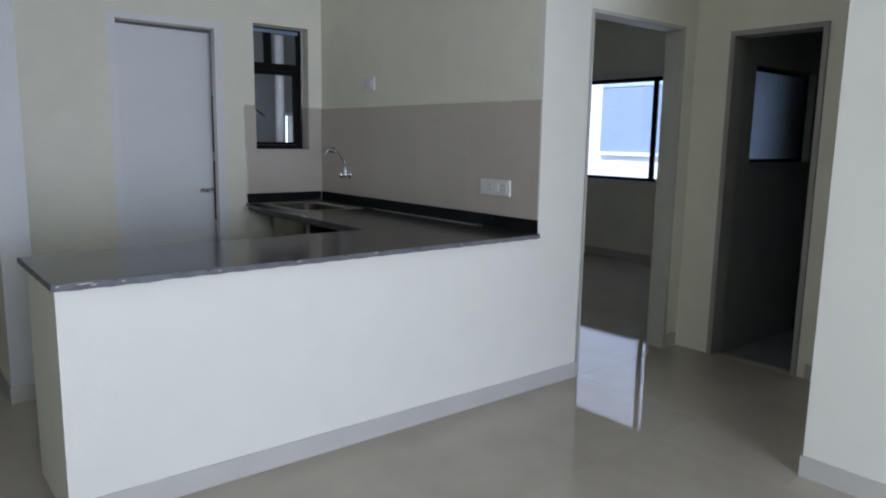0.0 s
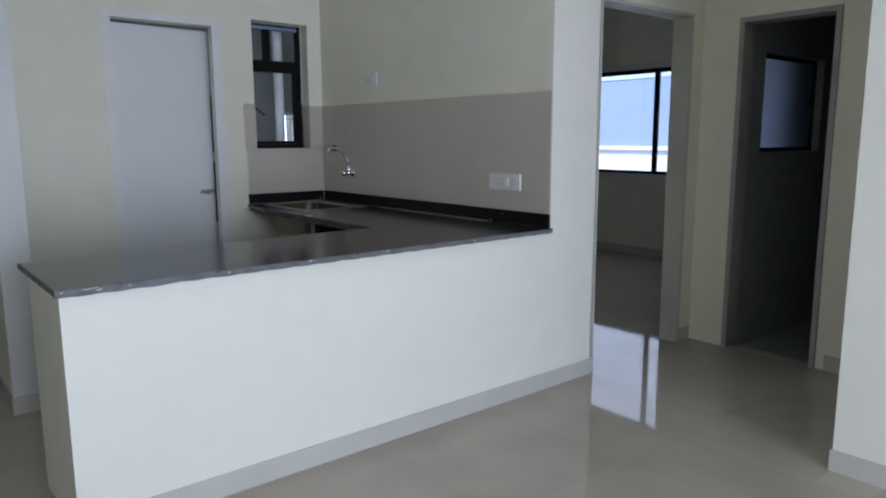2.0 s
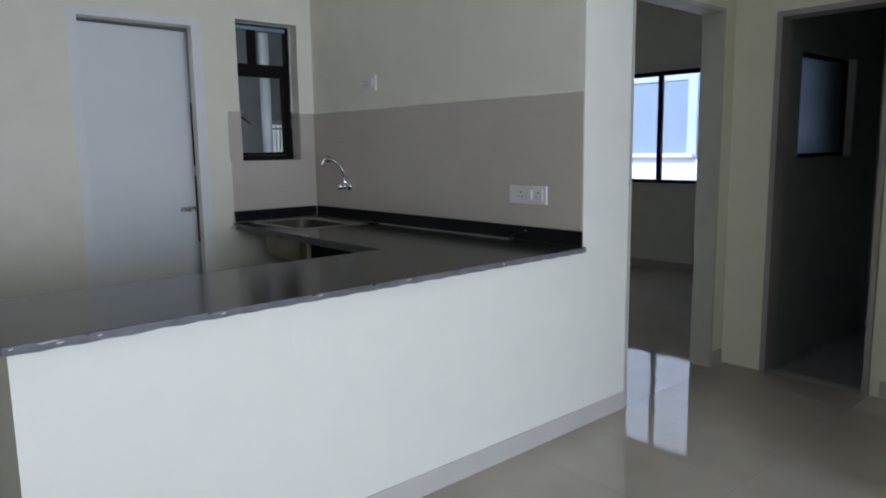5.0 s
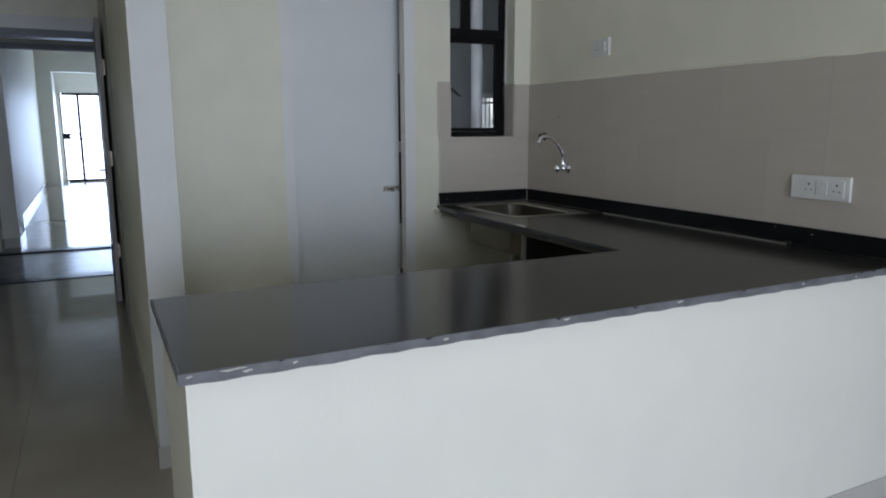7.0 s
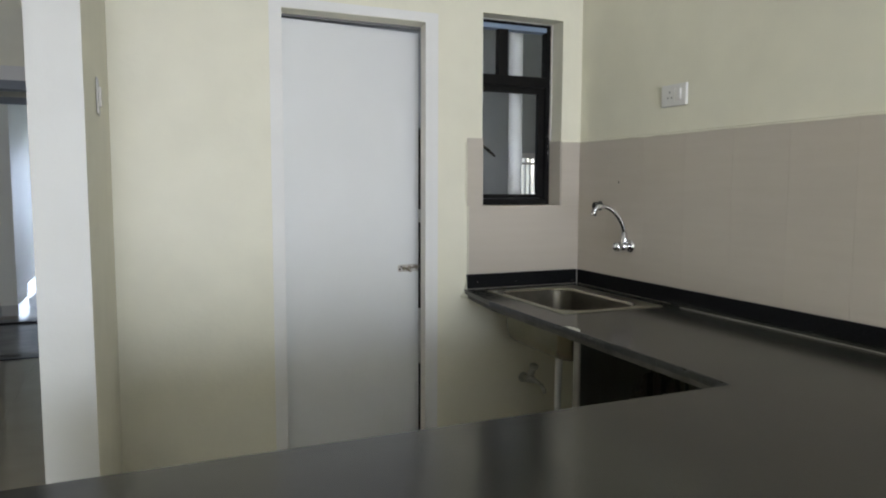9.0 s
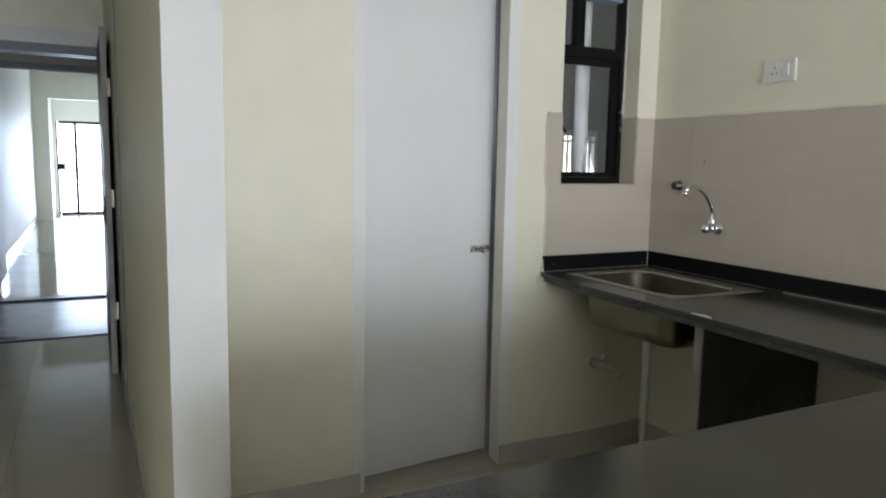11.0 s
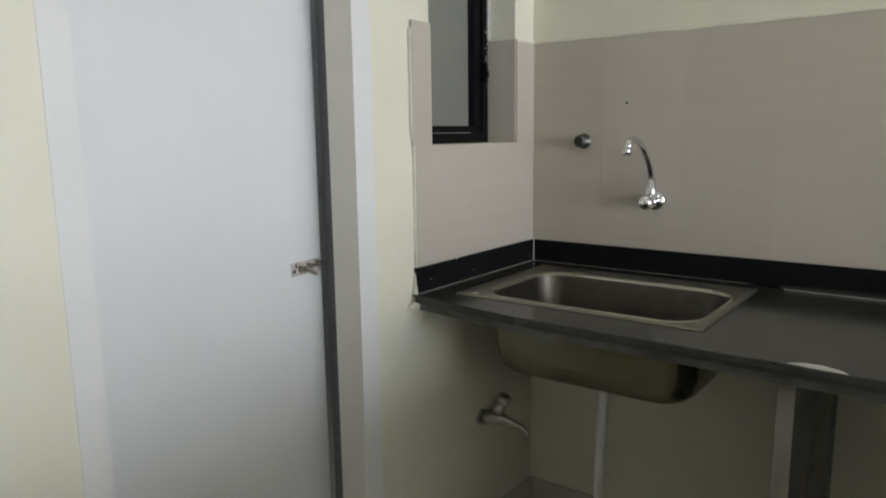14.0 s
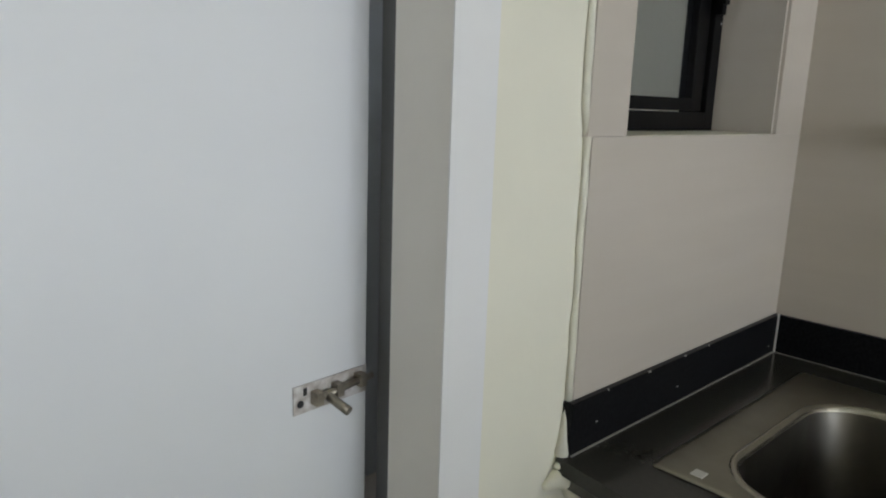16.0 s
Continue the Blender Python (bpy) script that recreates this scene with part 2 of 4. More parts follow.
backdrop_mat = bpy.data.materials.new("hazy_sky_backdrop")
backdrop_mat.use_nodes = True
bb = backdrop_mat.node_tree.nodes["Principled BSDF"]
bb.inputs["Base Color"].default_value = (0, 0, 0, 1)
bb.inputs["Emission Color"].default_value = (0.80, 0.90, 1.0, 1)
bb.inputs["Emission Strength"].default_value = 1.6
structure("backdrop", boxes((-60, 60, 62, 62.2, -9, 45)), backdrop_mat, "plain pale hazy sky in the distance", "backdrop")

# ---- walls ----
wall_back = structure("wall_kitchen_back", solid(
    (-2.165, -1.48, 0, 0.16, 0, H), (-1.48, -0.7905, 0, 0.16, 2.10, H), (-0.7905, -0.55, 0, 0.16, 0, H),
    (-0.55, -0.113, 0, 0.16, 0, 1.275), (-0.55, -0.113, 0, 0.16, 2.172, H), (-0.113, 0.0, 0, 0.16, 0, H)), PAINT,
    "cream painted kitchen wall with a door and a narrow window", "wall")
bm = bmesh.new()
prism(bm, [(-0.838, 0.0), (-0.7905, 0.0), (-0.7905, 0.106), (-0.82, 0.106)], 0, 2.10)
reveal = structure("door_reveal", bm, REVEAL, "slightly splayed painted reveal of the utility doorway", "wall")
bm = bmesh.new()
prism(bm, [(-2.298, -0.884), (-2.168, -0.884), (-2.137, 0.0), (-2.1655, 0.0), (-2.1655, 3.31), (-2.298, 3.31)], 0, H)
wall_stub = structure("wall_passage_side", bm, PAINT,
    "cream painted wall between kitchen and entrance passage", "wall")
CORNER = [(0.39 - 0.035 + 0.035 * math.sin(radians(a)), -2.325 + 0.035 - 0.035 * math.cos(radians(a))) for a in range(0, 91, 15)]
bm = bmesh.new()
prism(bm, [(0.0, -2.285), (0.0, -2.325)] + CORNER + [(0.39, -2.285)], 0, H)
for f in bm.faces:
    f.smooth = len(f.verts) == 4 and abs(f.normal.z) < 0.5 and f.calc_area() < 0.1
structure("wall_end_sink_side", bm, PAINT_WHITE, "off-white painted wall end with a softly rounded corner", "wall")
wall_sink = structure("wall_sink_side", solid((0.0, 0.39, -2.285, 0.16, 0, H), (0.39, 1.02, 0.02, 0.16, 0, H), (0.90, 1.02, 0.16, 2.2, 0, H)), PAINT,
    "thick cream painted wall behind the sink counter", "wall")
wall_pen = structure("wall_breakfast_counter", solid((-2.323, 0.0, -2.325, -2.20, 0, 0.839), (-2.323, -2.22, -2.20, -1.80, 0, 0.839), (-2.323, 0.0, -2.325, -2.312, 0.839, 0.8593), (-2.323, -2.302, -2.312, -1.80, 0.839, 0.8593)), PAINT_WHITE,
    "white painted half-height wall carrying the worktop", "half wall")
wall_bed = structure("wall_bedroom_door_side", solid(
    (0.39, 1.315, -2.30, -2.18, 2.10, H), (1.315, 1.57, -2.30, -2.18, 0, H), (1.57, 1.73, -2.30, -2.18, 0, H), (1.73, 2.60, -2.30, -2.18, 0, 1.25), (1.73, 2.60, -2.30, -2.18, 1.88, H), (2.60, 4.1, -2.30, -2.18, 0, H)), PAINT,
    "cream painted wall with the bedroom doorway", "wall")
wall_bath = structure("wall_bathroom_door_side", solid(
    (1.45, 1.57, -2.54, -2.30, 0, H), (1.45, 1.57, -3.12, -2.54, 2.06, H), (1.45, 1.57, -3.85, -3.12, 0, H)), PAINT,
    "cream painted wall with the bathroom doorway", "wall")
wall_living_r = structure("wall_living_side", solid((0.17, 0.30, -8.5, -3.72, 0, H), (0.30, 1.45, -3.85, -3.72, 0, H)), PAINT_WHITE,
    "off-white painted living room wall ending in a corner", "wall")
wall_left = structure("wall_long_side", solid((-3.64, -3.49, -8.5, 3.31, 0, H)), PAINT, "cream painted long wall beside the passage", "wall")
wall_living_back = structure("wall_living_window", solid(
    (-3.64, -3.25, -8.65, -8.5, 0, H), (-0.75, 0.30, -8.65, -8.5, 0, H), (-3.25, -0.75, -8.65, -8.5, 2.2, H)), PAINT,
    "cream painted living room wall with a balcony opening", "wall")
wall_ent = structure("wall_entrance", solid(
    (-3.64, -3.45, 3.31, 3.46, 0, H), (-3.45, -2.31, 3.31, 3.46, 2.154, H), (-2.31, -1.9, 3.31, 3.46, 0, H)), PAINT,
    "cream painted entrance wall around the front doorway", "wall")
wall_lobby = structure("wall_lobby_sides", solid((-5.4, -5.25, 3.3, 5.1, 0, H), (-1.95, -1.8, 3.46, 5.1, 0, H), (-5.25, -3.64, 3.31, 3.46, 0, H)), GREYWALL,
    "grey painted walls of the common lobby", "wall")
wall_ent2 = structure("wall_opposite_flat", solid(
    (-5.25, -3.46, 4.95, 5.10, 0, H), (-3.46, -2.24, 4.95, 5.10, 2.20, H), (-2.24, -1.95, 4.95, 5.10, 0, H)), PAINT,
    "cream painted wall around the opposite flat's doorway", "wall")
structure("column_opposite_passage", boxes((-3.3995, -3.245, 5.42, 6.15, 0, 3.1), bevel=0.004), PAINT_WHITE, "white painted column in the opposite flat's passage", "column")
wall_far_l = structure("wall_opposite_passage", solid((-3.55, -3.40, 5.101, 14.5, 0, 3.1), (-3.40, -3.1, 14.5, 14.65, 0, 3.1), (-3.25, -3.1, 14.65, 16.0, 0, 3.1)), PAINT_WHITE,
    "white painted passage wall of the opposite flat", "wall")
wall_far_r = structure("wall_opposite_side", solid((-0.6, -0.45, 5.10, 16.0, 0, 3.1), (-1.95, -0.45, 5.0, 5.1, 0, 3.1)), PAINT_WHITE,
    "white painted side wall of the opposite flat", "wall")
wall_far_b = structure("wall_opposite_window", solid(
    (-3.25, -3.03, 16.0, 16.15, 0, 3.1), (-3.03, -0.9, 16.0, 16.15, 2.17, 3.1), (-0.9, -0.45, 16.0, 16.15, 0, 3.1)), PAINT_WHITE,
    "white painted wall around the opposite flat's balcony door", "wall")
beam = structure("beam_opposite_flat", boxes((-3.10, -0.6, 14.5, 14.72, 2.56, 3.1)), PAINT_WHITE, "white painted ceiling beam of the opposite flat", "beam")
wall_bedroom = structure("wall_bedroom", solid(
    (4.1, 4.25, -2.3, -1.60, -0.15, H), (4.1, 4.25, 1.25, 2.35, -0.15, H), (4.1, 4.25, -1.60, 1.25, -0.15, 0.93), (4.1, 4.25, -1.60, 1.25, 2.10, H),
    (0.90, 4.1, 2.2, 2.35, 0, H)), PAINT, "cream painted bedroom walls around the window", "wall")
wall_bathroom = structure("wall_bathroom", solid((3.1, 3.22, -3.97, -2.3, -0.15, H), (1.57, 3.1, -3.97, -3.85, -0.15, H),
    (1.57, 1.73, -2.57, -2.302, -0.02, H), (1.73, 2.60, -2.57, -2.302, -0.02, 1.25), (1.73, 2.60, -2.57, -2.302, 1.88, H), (2.60, 3.1, -2.57, -2.302, -0.02, H)), DARKTILE,
    "dark tiled bathroom walls around an opening added for the pane", "wall")
# Roof slab is unseen, added to keep sky out; opening holds the stand-in grille.
wall_shaft = structure("wall_utility", solid((-2.3, 0.36, 1.35, 1.5, -0.5, 2.72), (0.36, 0.76, 1.35, 1.5, -0.5, 1.29), (0.36, 0.76, 1.35, 1.5, 1.60, 2.72), (0.76, 0.90, 1.35, 1.5, -0.5, 2.72), (-2.3, 0.90, 0.16, 1.5, 2.72, 2.85)), GREYWALL,
    "grey plastered utility balcony walls with an added roof and opening", "wall")

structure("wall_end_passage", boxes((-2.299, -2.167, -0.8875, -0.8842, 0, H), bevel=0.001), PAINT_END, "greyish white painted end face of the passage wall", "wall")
structure("wall_margin_door", solid(
    (-1.532, -1.4805, -0.0018, 0.0, 0.0, 2.142), (-0.8383, -0.777, -0.0018, 0.0, 0.0, 2.142), (-1.4805, -0.8383, -0.0018, 0.0, 2.101, 2.142)), ENAMEL,
    "white painted margin around the utility doorway", "trim")

# ---- ceilings, ground and floors ----
structure("ceiling", boxes((-3.64, 4.25, -8.65, 0.16, H, H + 0.15), (-3.64, -2.165, 0.16, 3.46, H, H + 0.15), (0.0, 4.25, 0.16, 2.35, H, H + 0.15)), CEIL, "white painted flat ceiling", "ceiling")
structure("ceiling_lobby", boxes((-5.4, -1.8, 3.46, 5.10, H, H + 0.1)), CEIL, "white painted lobby ceiling", "ceiling")
structure("ceiling_opposite_flat", boxes((-3.55, -0.45, 5.10, 16.15, 3.1, 3.2)), CEIL, "white painted ceiling of the opposite flat", "ceiling")
structure("ground", boxes((-400, 400, -400, 400, -9.3, -9.0)), GROUND, "dusty open ground far below", "ground")
FLOOR_SLAB = structure("floor", boxes((-3.49, 1.57, -8.65, 3.46, -0.15, -0.010), (-2.165, 0.0, 0.0, 0.16, -0.149, -0.009), (1.57, 4.1, -2.3, 2.2, -0.15, -0.010), (0.385, 1.57, -2.2, 2.2, -0.151, -0.0101)), GROUT,
    "floor bed under the vitrified tiles", "floor")
floor_lobby = structure("floor_lobby", boxes((-5.3, -1.9, 3.46, 5.0, -0.15, -0.004)), LOBBY, "grey stone lobby floor", "floor")
floor_far = structure("floor_opposite_flat", boxes((-3.5, -0.5, 5.04, 16.2, -0.15, 0.0)), FLOOR, "glossy cream floor of the opposite flat", "floor")
floor_bath = structure("floor_bathroom", boxes((1.57, 3.1, -3.85, -2.3, -0.15, -0.02)), DARKTILE, "dark bathroom floor", "floor")
floor_utility = structure("floor_utility", boxes((-2.3, 0.90, 0.16, 1.35, -0.15, -0.05)), CEMENT, "bare utility balcony floor", "floor")
structure("threshold_entrance", boxes((-3.49, -2.29, 3.28, 3.47, -0.009, 0.008)), BLACK_GRANITE, "black granite threshold at the front door", "threshold")
structure("threshold_opposite", boxes((-3.46, -2.24, 4.93, 5.12, -0.004, 0.012)), BLACK_GRANITE, "black granite threshold of the opposite flat", "threshold")

# ---- skirting ----
SK = 0.09


def skirting(name, rows, mat=SKIRT, label="light tile skirting flush with the wall"):
    return structure(name, boxes(*rows), mat, label, "skirting")


bm = bmesh.new()
prism(bm, [(-2.326, -2.3252), (-2.326, -2.331)] + [(x + 0.006 * (x - 0.355) / 0.035, y - 0.006 * (-2.29 - y) / 0.035) for x, y in CORNER] + [(0.391, -2.27), (0.38, -2.27), (0.3, -2.3252)], 0, SK)
structure("baseboard_breakfast_counter", bm, SKIRT, "light tile skirting flush with the wall", "skirting")
skirting("baseboard_passage_side", [(-2.306, -2.298, -0.887, 2.0, 0, SK), (-2.306, -2.160, -0.895, -0.888, 0, SK)])
bm = bmesh.new()
prism(bm, [(-2.1675, -0.887), (-2.160, -0.887), (-2.129, -0.0085), (-2.1365, -0.0085)], 0, SK)
structure("baseboard_passage_kitchen_side", bm, SKIRT, "light tile skirting flush with the wall", "skirting")
skirting("baseboard_kitchen_back", [(-2.128, -1.50, -0.008, 0.0, 0, SK), (-0.83, 0.0, -0.008, 0.0, 0, SK)])
skirting("baseboard_sink_side", [(-0.008, 0.0, -0.93, -0.008, 0, SK), (-0.008, 0.0, -2.2, -0.98, 0, SK)])
skirting("baseboard_bedroom_side", [(1.32, 1.433, -2.308, -2.30, 0, SK)])
skirting("baseboard_bathroom_side", [(1.442, 1.45, -3.72, -3.17, 0, SK)])
skirting("baseboard_living_side", [(0.162, 0.17, -8.4, -3.712, 0, SK), (0.17, 1.44, -3.72, -3.712, 0, SK)])
skirting("baseboard_long_side", [(-3.49, -3.482, -8.4, 3.28, 0, SK)])
skirting("baseboard_opposite", [(-3.40, -3.39, 6.16, 14.5, 0, 0.11), (-3.40, -3.39, 5.11, 5.412, 0, 0.11), (-3.399, -3.237, 5.412, 5.4195, 0, 0.11), (-3.2448, -3.237, 5.42, 6.158, 0, 0.11)])
skirting("baseboard_bedroom", [(4.09, 4.1, -2.18, 2.2, 0, SK)])

# ---- worktop ----
worktop = thing("worktop", (-1.2, -1.6, TOP), "dark grey granite worktop with chipped edges on a half wall", "worktop")
bm = bmesh.new()
SX0, SX1, SY0, SY1 = -0.556, -0.120, -0.735, -0.12


def xe(y):
    return -0.640 - min(1, y / -0.35) * 0.040 - (y / -1.70) * 0.027


def plate(bm, verts, faces, z0, z1):
    """A flat plate of that outline with real edges, holes left open."""
    hi = [bm.verts.new((x, y, z1)) for x, y in verts]
    lo = [bm.verts.new((x, y, z0)) for x, y in verts]
    used = {}
    for f in faces:
        bm.faces.new([hi[i] for i in f])
        bm.faces.new([lo[i] for i in reversed(f)])
        for a, b in zip(f, f[1:] + f[:1]):
            used[frozenset((a, b))] = used.get(frozenset((a, b)), 0) + 1
    for f in faces:
        for a, b in zip(f, f[1:] + f[:1]):
            if used[frozenset((a, b))] == 1:
                bm.faces.new((hi[a], hi[b], lo[b], lo[a]))


def worktop_plate(bm, inset, z0, z1, x_end, y_back, y_front, y_tip):
    v = [(-0.003, -0.003), (xe(0) + inset, -0.003), (xe(SY1) + inset, SY1), (xe(-0.35) + inset, -0.35), (xe(SY0) + inset, SY0), (xe(-1.70) + inset, y_back),
         (x_end, y_back), (x_end, y_front), (y_tip - 0.035, y_front), (y_tip, -2.350), (-0.003, -2.3262), (-0.003, SY0), (-0.003, SY1),
         (SX0, SY1), (SX0, SY0), (SX1, SY0), (SX1, SY1)]
    if z1 < TOP:
        v[9] = (y_tip, -2.29)
        v[10] = (-0.003, -2.29)
    plate(bm, v, [[0, 1, 2, 13, 16, 12], [2, 3, 4, 14, 13], [16, 15, 11, 12], [4, 5, 6, 7, 8, 9, 10, 11, 15, 14]], z0, z1)


worktop_plate(bm, 0, TOP - 0.02, TOP, -2.338, -1.705, -2.363, -0.010)
part("slab", bm, GRANITE, worktop)
# chipped front edge: a strip with an uneven lower lip
rng = random.Random(4)


def chipped(bm, a, b, out, z0, z1, step=0.012):
    """A thin rough skin along a straight stone edge, nibbled here and there."""
    a, b, out = Vector(a), Vector(b), Vector(out)
    n = max(2, int((b - a).length / step))
    prev, bite = None, 0.0
    for i in range(n + 1):
        p = a + (b - a) * (i / n)
        if rng.random() < 0.07:
            bite = rng.uniform(0.001, 0.004)
        bite *= 0.6
        low = z0 - 0.001 + 0.0012 * math.sin(i * 0.7) - rng.uniform(0, 0.001)
        prof = ((-0.003 - bite, z1 + 0.0004), (0.0012 - bite, z1 - 0.0004 - bite * 0.5), (0.0018, z0 + 0.008 + rng.uniform(-0.001, 0.001)), (0.0008, low), (-0.004, z0 - 0.0005))
        cur = [bm.verts.new((p.x + out.x * o, p.y + out.y * o, z)) for o, z in prof]
        if prev:
            for k in range(5):
                bm.faces.new((prev[k], prev[(k + 1) % 5], cur[(k + 1) % 5], cur[k]))
        else:
            bm.faces.new(cur)
        prev = cur
    bm.faces.new(list(reversed(prev)))


bm = bmesh.new()
chipped(bm, (-2.338, -2.363, 0), (-1.975, -2.363, 0), (0, -1, 0), TOP - 0.0225, TOP)
chipped(bm, (-1.975, -2.363, 0), (-0.045, -2.363, 0), (0, -1, 0), TOP - 0.02, TOP)
chipped(bm, (-0.0449, -2.363, 0), (-0.010, -2.350, 0), (0.35, -0.94, 0), TOP - 0.02, TOP, 0.006)
chipped(bm, (-0.010, -2.350, 0), (-0.003, -2.327, 0), (0.94, -0.3, 0), TOP - 0.02, TOP, 0.006)
chipped(bm, (-2.338, -1.705, 0), (-2.338, -2.363, 0), (-1, 0, 0), TOP - 0.02, TOP)
part("front_edge", bm, GRANITE_EDGE, worktop, "rough chipped grey stone edge")
bm = bmesh.new()
for x0, w in ((-2.325, 0.012), (-2.262, 0.05), (-2.22, 0.02), (-2.12, 0.01), (-1.78, 0.014), (-1.45, 0.018), (-1.08, 0.022), (-0.58, 0.012), (-0.33, 0.008)):
    z = TOP - rng.uniform(0.004, 0.012)
    tube(bm, [(x0, -2.3645, z), (x0 + w * 0.3, -2.3652, z - 0.001), (x0 + w * 0.7, -2.3652, z + 0.001), (x0 + w, -2.3645, z)], [0.001, 0.0026, 0.002, 0.001], 6)
tagged(part("pale_chips", bm, WHITE_CEMENT, worktop, "pale chips in the stone edge"), kind="stuff")
bm = bmesh.new()
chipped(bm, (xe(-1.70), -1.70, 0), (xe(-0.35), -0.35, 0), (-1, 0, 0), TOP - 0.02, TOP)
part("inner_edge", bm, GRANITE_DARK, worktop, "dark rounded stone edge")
bm = bmesh.new()
worktop_plate(bm, 0.012, TOP - 0.042, TOP - 0.0205, -2.30, -1.73, -2.31, -0.01)
part("under_slab", bm, UNDERSTONE, worktop, "rough grey stone under-slab")

splash = thing("splashback_strip", (-0.01, -0.01, TOP), "polished black granite upstand with white cement specks", "upstand")
part("strip", boxes((-0.63, -0.016, -0.016, -0.001, TOP + 0.001, 0.951), bevel=0.0012), BLACK_GRANITE, splash)
part("strip", boxes((-0.016, -0.001, -2.324, -0.001, TOP + 0.001, 0.951), bevel=0.0012), BLACK_GRANITE, splash)
bm = bmesh.new()
box(bm, -0.0185, -0.0145, -0.0185, -0.0145, TOP + 0.001, 0.953)
for i in range(7):
    x = -rng.uniform(0.03, 0.6)
    z = rng.choice((0.9505, 0.9505, rng.uniform(TOP + 0.01, 0.94)))
    w = rng.uniform(0.001, 0.006)
    box(bm, x, x + w, -0.0164, -0.0145, z - 0.0012, z + 0.0008)
for i in range(2):
    y = -rng.uniform(0.05, 2.2)
    z = rng.uniform(TOP + 0.01, 0.945)
    w = rng.uniform(0.002, 0.008)
    box(bm, -0.0174, -0.0155, y, y + w, z - 0.001, z + 0.001)
tagged(part("cement_specks", bm, WHITE_CEMENT, splash, "dried white cement joint and specks"), kind="stuff")
part("joint", boxes((-0.628, -0.018, -0.0178, -0.0162, TOP + 0.0008, TOP + 0.0030), (-0.0178, -0.0162, -0.7, -0.018, TOP + 0.0008, TOP + 0.0018)), CEMENT, splash, "grey cement joint on the worktop")
ledge = tagged(finish("stone_ledge", boxes((-0.05, -0.0165, -1.90, -0.79, TOP + 0.001, TOP + 0.013), bevel=0.001), GRANITE), "grey granite filler strip lying against the upstand", "ledge")
ledge2 = tagged(finish("cement_filler", boxes((-0.0525, -0.0505, -1.90, -0.80, TOP + 0.001, TOP + 0.005)), CEMENT), "grey cement smear along the granite strip", "cement")
bm = bmesh.new()
prism(bm, [(xe(-1.03) - 0.0005, -1.035), (-0.682, -1.02), (-0.670, -0.99), (-0.674, -0.955), (-0.688, -0.935), (xe(-0.98) - 0.0005, -0.975)], TOP + 0.0008, TOP + 0.0022)
tagged(finish("cement_chip", bm, WHITE_CEMENT), "white dried cement chip on the worktop edge", "chip")

panel = thing("counter_support", (-0.6, -0.93, 0), "black stone support panel with a rough cement front edge", "support")
part("slab", boxes((-0.625, -0.004, -0.94, -0.915, 0.0, 0.838), bevel=0.002), PANEL, panel)
part("edge", boxes((-0.635, -0.6255, -0.943, -0.912, 0.0, 0.838)), CEMENT, panel, "rough cement front edge")


# ---- sink ----
def rounded(x0, x1, y0, y1, r, n=6):
    pts = []
    for cx, cy, a0 in ((x1 - r, y1 - r, 0), (x0 + r, y1 - r, 90), (x0 + r, y0 + r, 180), (x1 - r, y0 + r, 270)):
        for k in range(n + 1):
            a = radians(a0 + 90 * k / n)
            pts.append((cx + r * math.cos(a), cy + r * math.sin(a)))
    return pts


def loft(bm, loops, close_last=True):
    rings = [[bm.verts.new(p) for p in lp] for lp in loops]
    for a, b in zip(rings, rings[1:]):
        n = len(a)
        for k in range(n):
            f = bm.faces.new((a[k], a[(k + 1) % n], b[(k + 1) % n], b[k]))
            f.smooth = True
    if close_last:
        bm.faces.new(rings[-1])
    return rings


sink = thing("kitchen_sink", (-0.38, -0.44, TOP), "brushed stainless steel single-bowl sink set into the worktop", "sink")
FX0, FX1, FY0, FY1 = -0.567, -0.088, -0.745, -0.092
bx = (-0.539, -0.180, -0.715, -0.160)
bm = bmesh.new()
lo = []
for ox0, ox1, oy0, oy1, r, z in (
    (FX0, FX1, FY0, FY1, 0.006, TOP + 0.0008), (FX0, FX1, FY0, FY1, 0.006, TOP + 0.003), (FX0 + .006, FX1 - .006, FY0 + .006, FY1 - .006, 0.008, TOP + 0.0045),
    (bx[0] - .012, bx[1] + .012, bx[2] - .012, bx[3] + .012, 0.095, TOP + 0.0045)):
    lo.append([(x, y, z) for x, y in rounded(ox0, ox1, oy0, oy1, r)])
loft(bm, lo, False)
part("rim", bm, STEEL, sink)
bm = bmesh.new()
lo = []
for d, z in ((.012, .0045), (.0105, .0062), (.008, .0070), (.005, .0068), (.002, .0050), (0, .0018), (-.001, -.001)):
    lo.append([(x, y, TOP + z) for x, y in rounded(bx[0] - d, bx[1] + d, bx[2] - d, bx[3] + d, 0.083 + d, 10)])
loft(bm, lo, False)
part("lip", bm, STEEL_LIP, sink, "worn shiny rolled lip of the bowl")
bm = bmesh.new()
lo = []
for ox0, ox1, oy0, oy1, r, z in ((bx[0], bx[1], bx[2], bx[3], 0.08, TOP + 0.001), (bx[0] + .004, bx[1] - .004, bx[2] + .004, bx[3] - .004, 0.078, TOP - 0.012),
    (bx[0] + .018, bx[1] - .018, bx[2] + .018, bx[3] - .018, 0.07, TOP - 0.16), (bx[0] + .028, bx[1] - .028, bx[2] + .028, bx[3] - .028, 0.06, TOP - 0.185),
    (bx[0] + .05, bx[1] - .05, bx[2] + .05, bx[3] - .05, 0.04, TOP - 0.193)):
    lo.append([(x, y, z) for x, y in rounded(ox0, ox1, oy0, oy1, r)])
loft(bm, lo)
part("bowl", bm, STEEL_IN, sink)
bm = bmesh.new()
lo = []
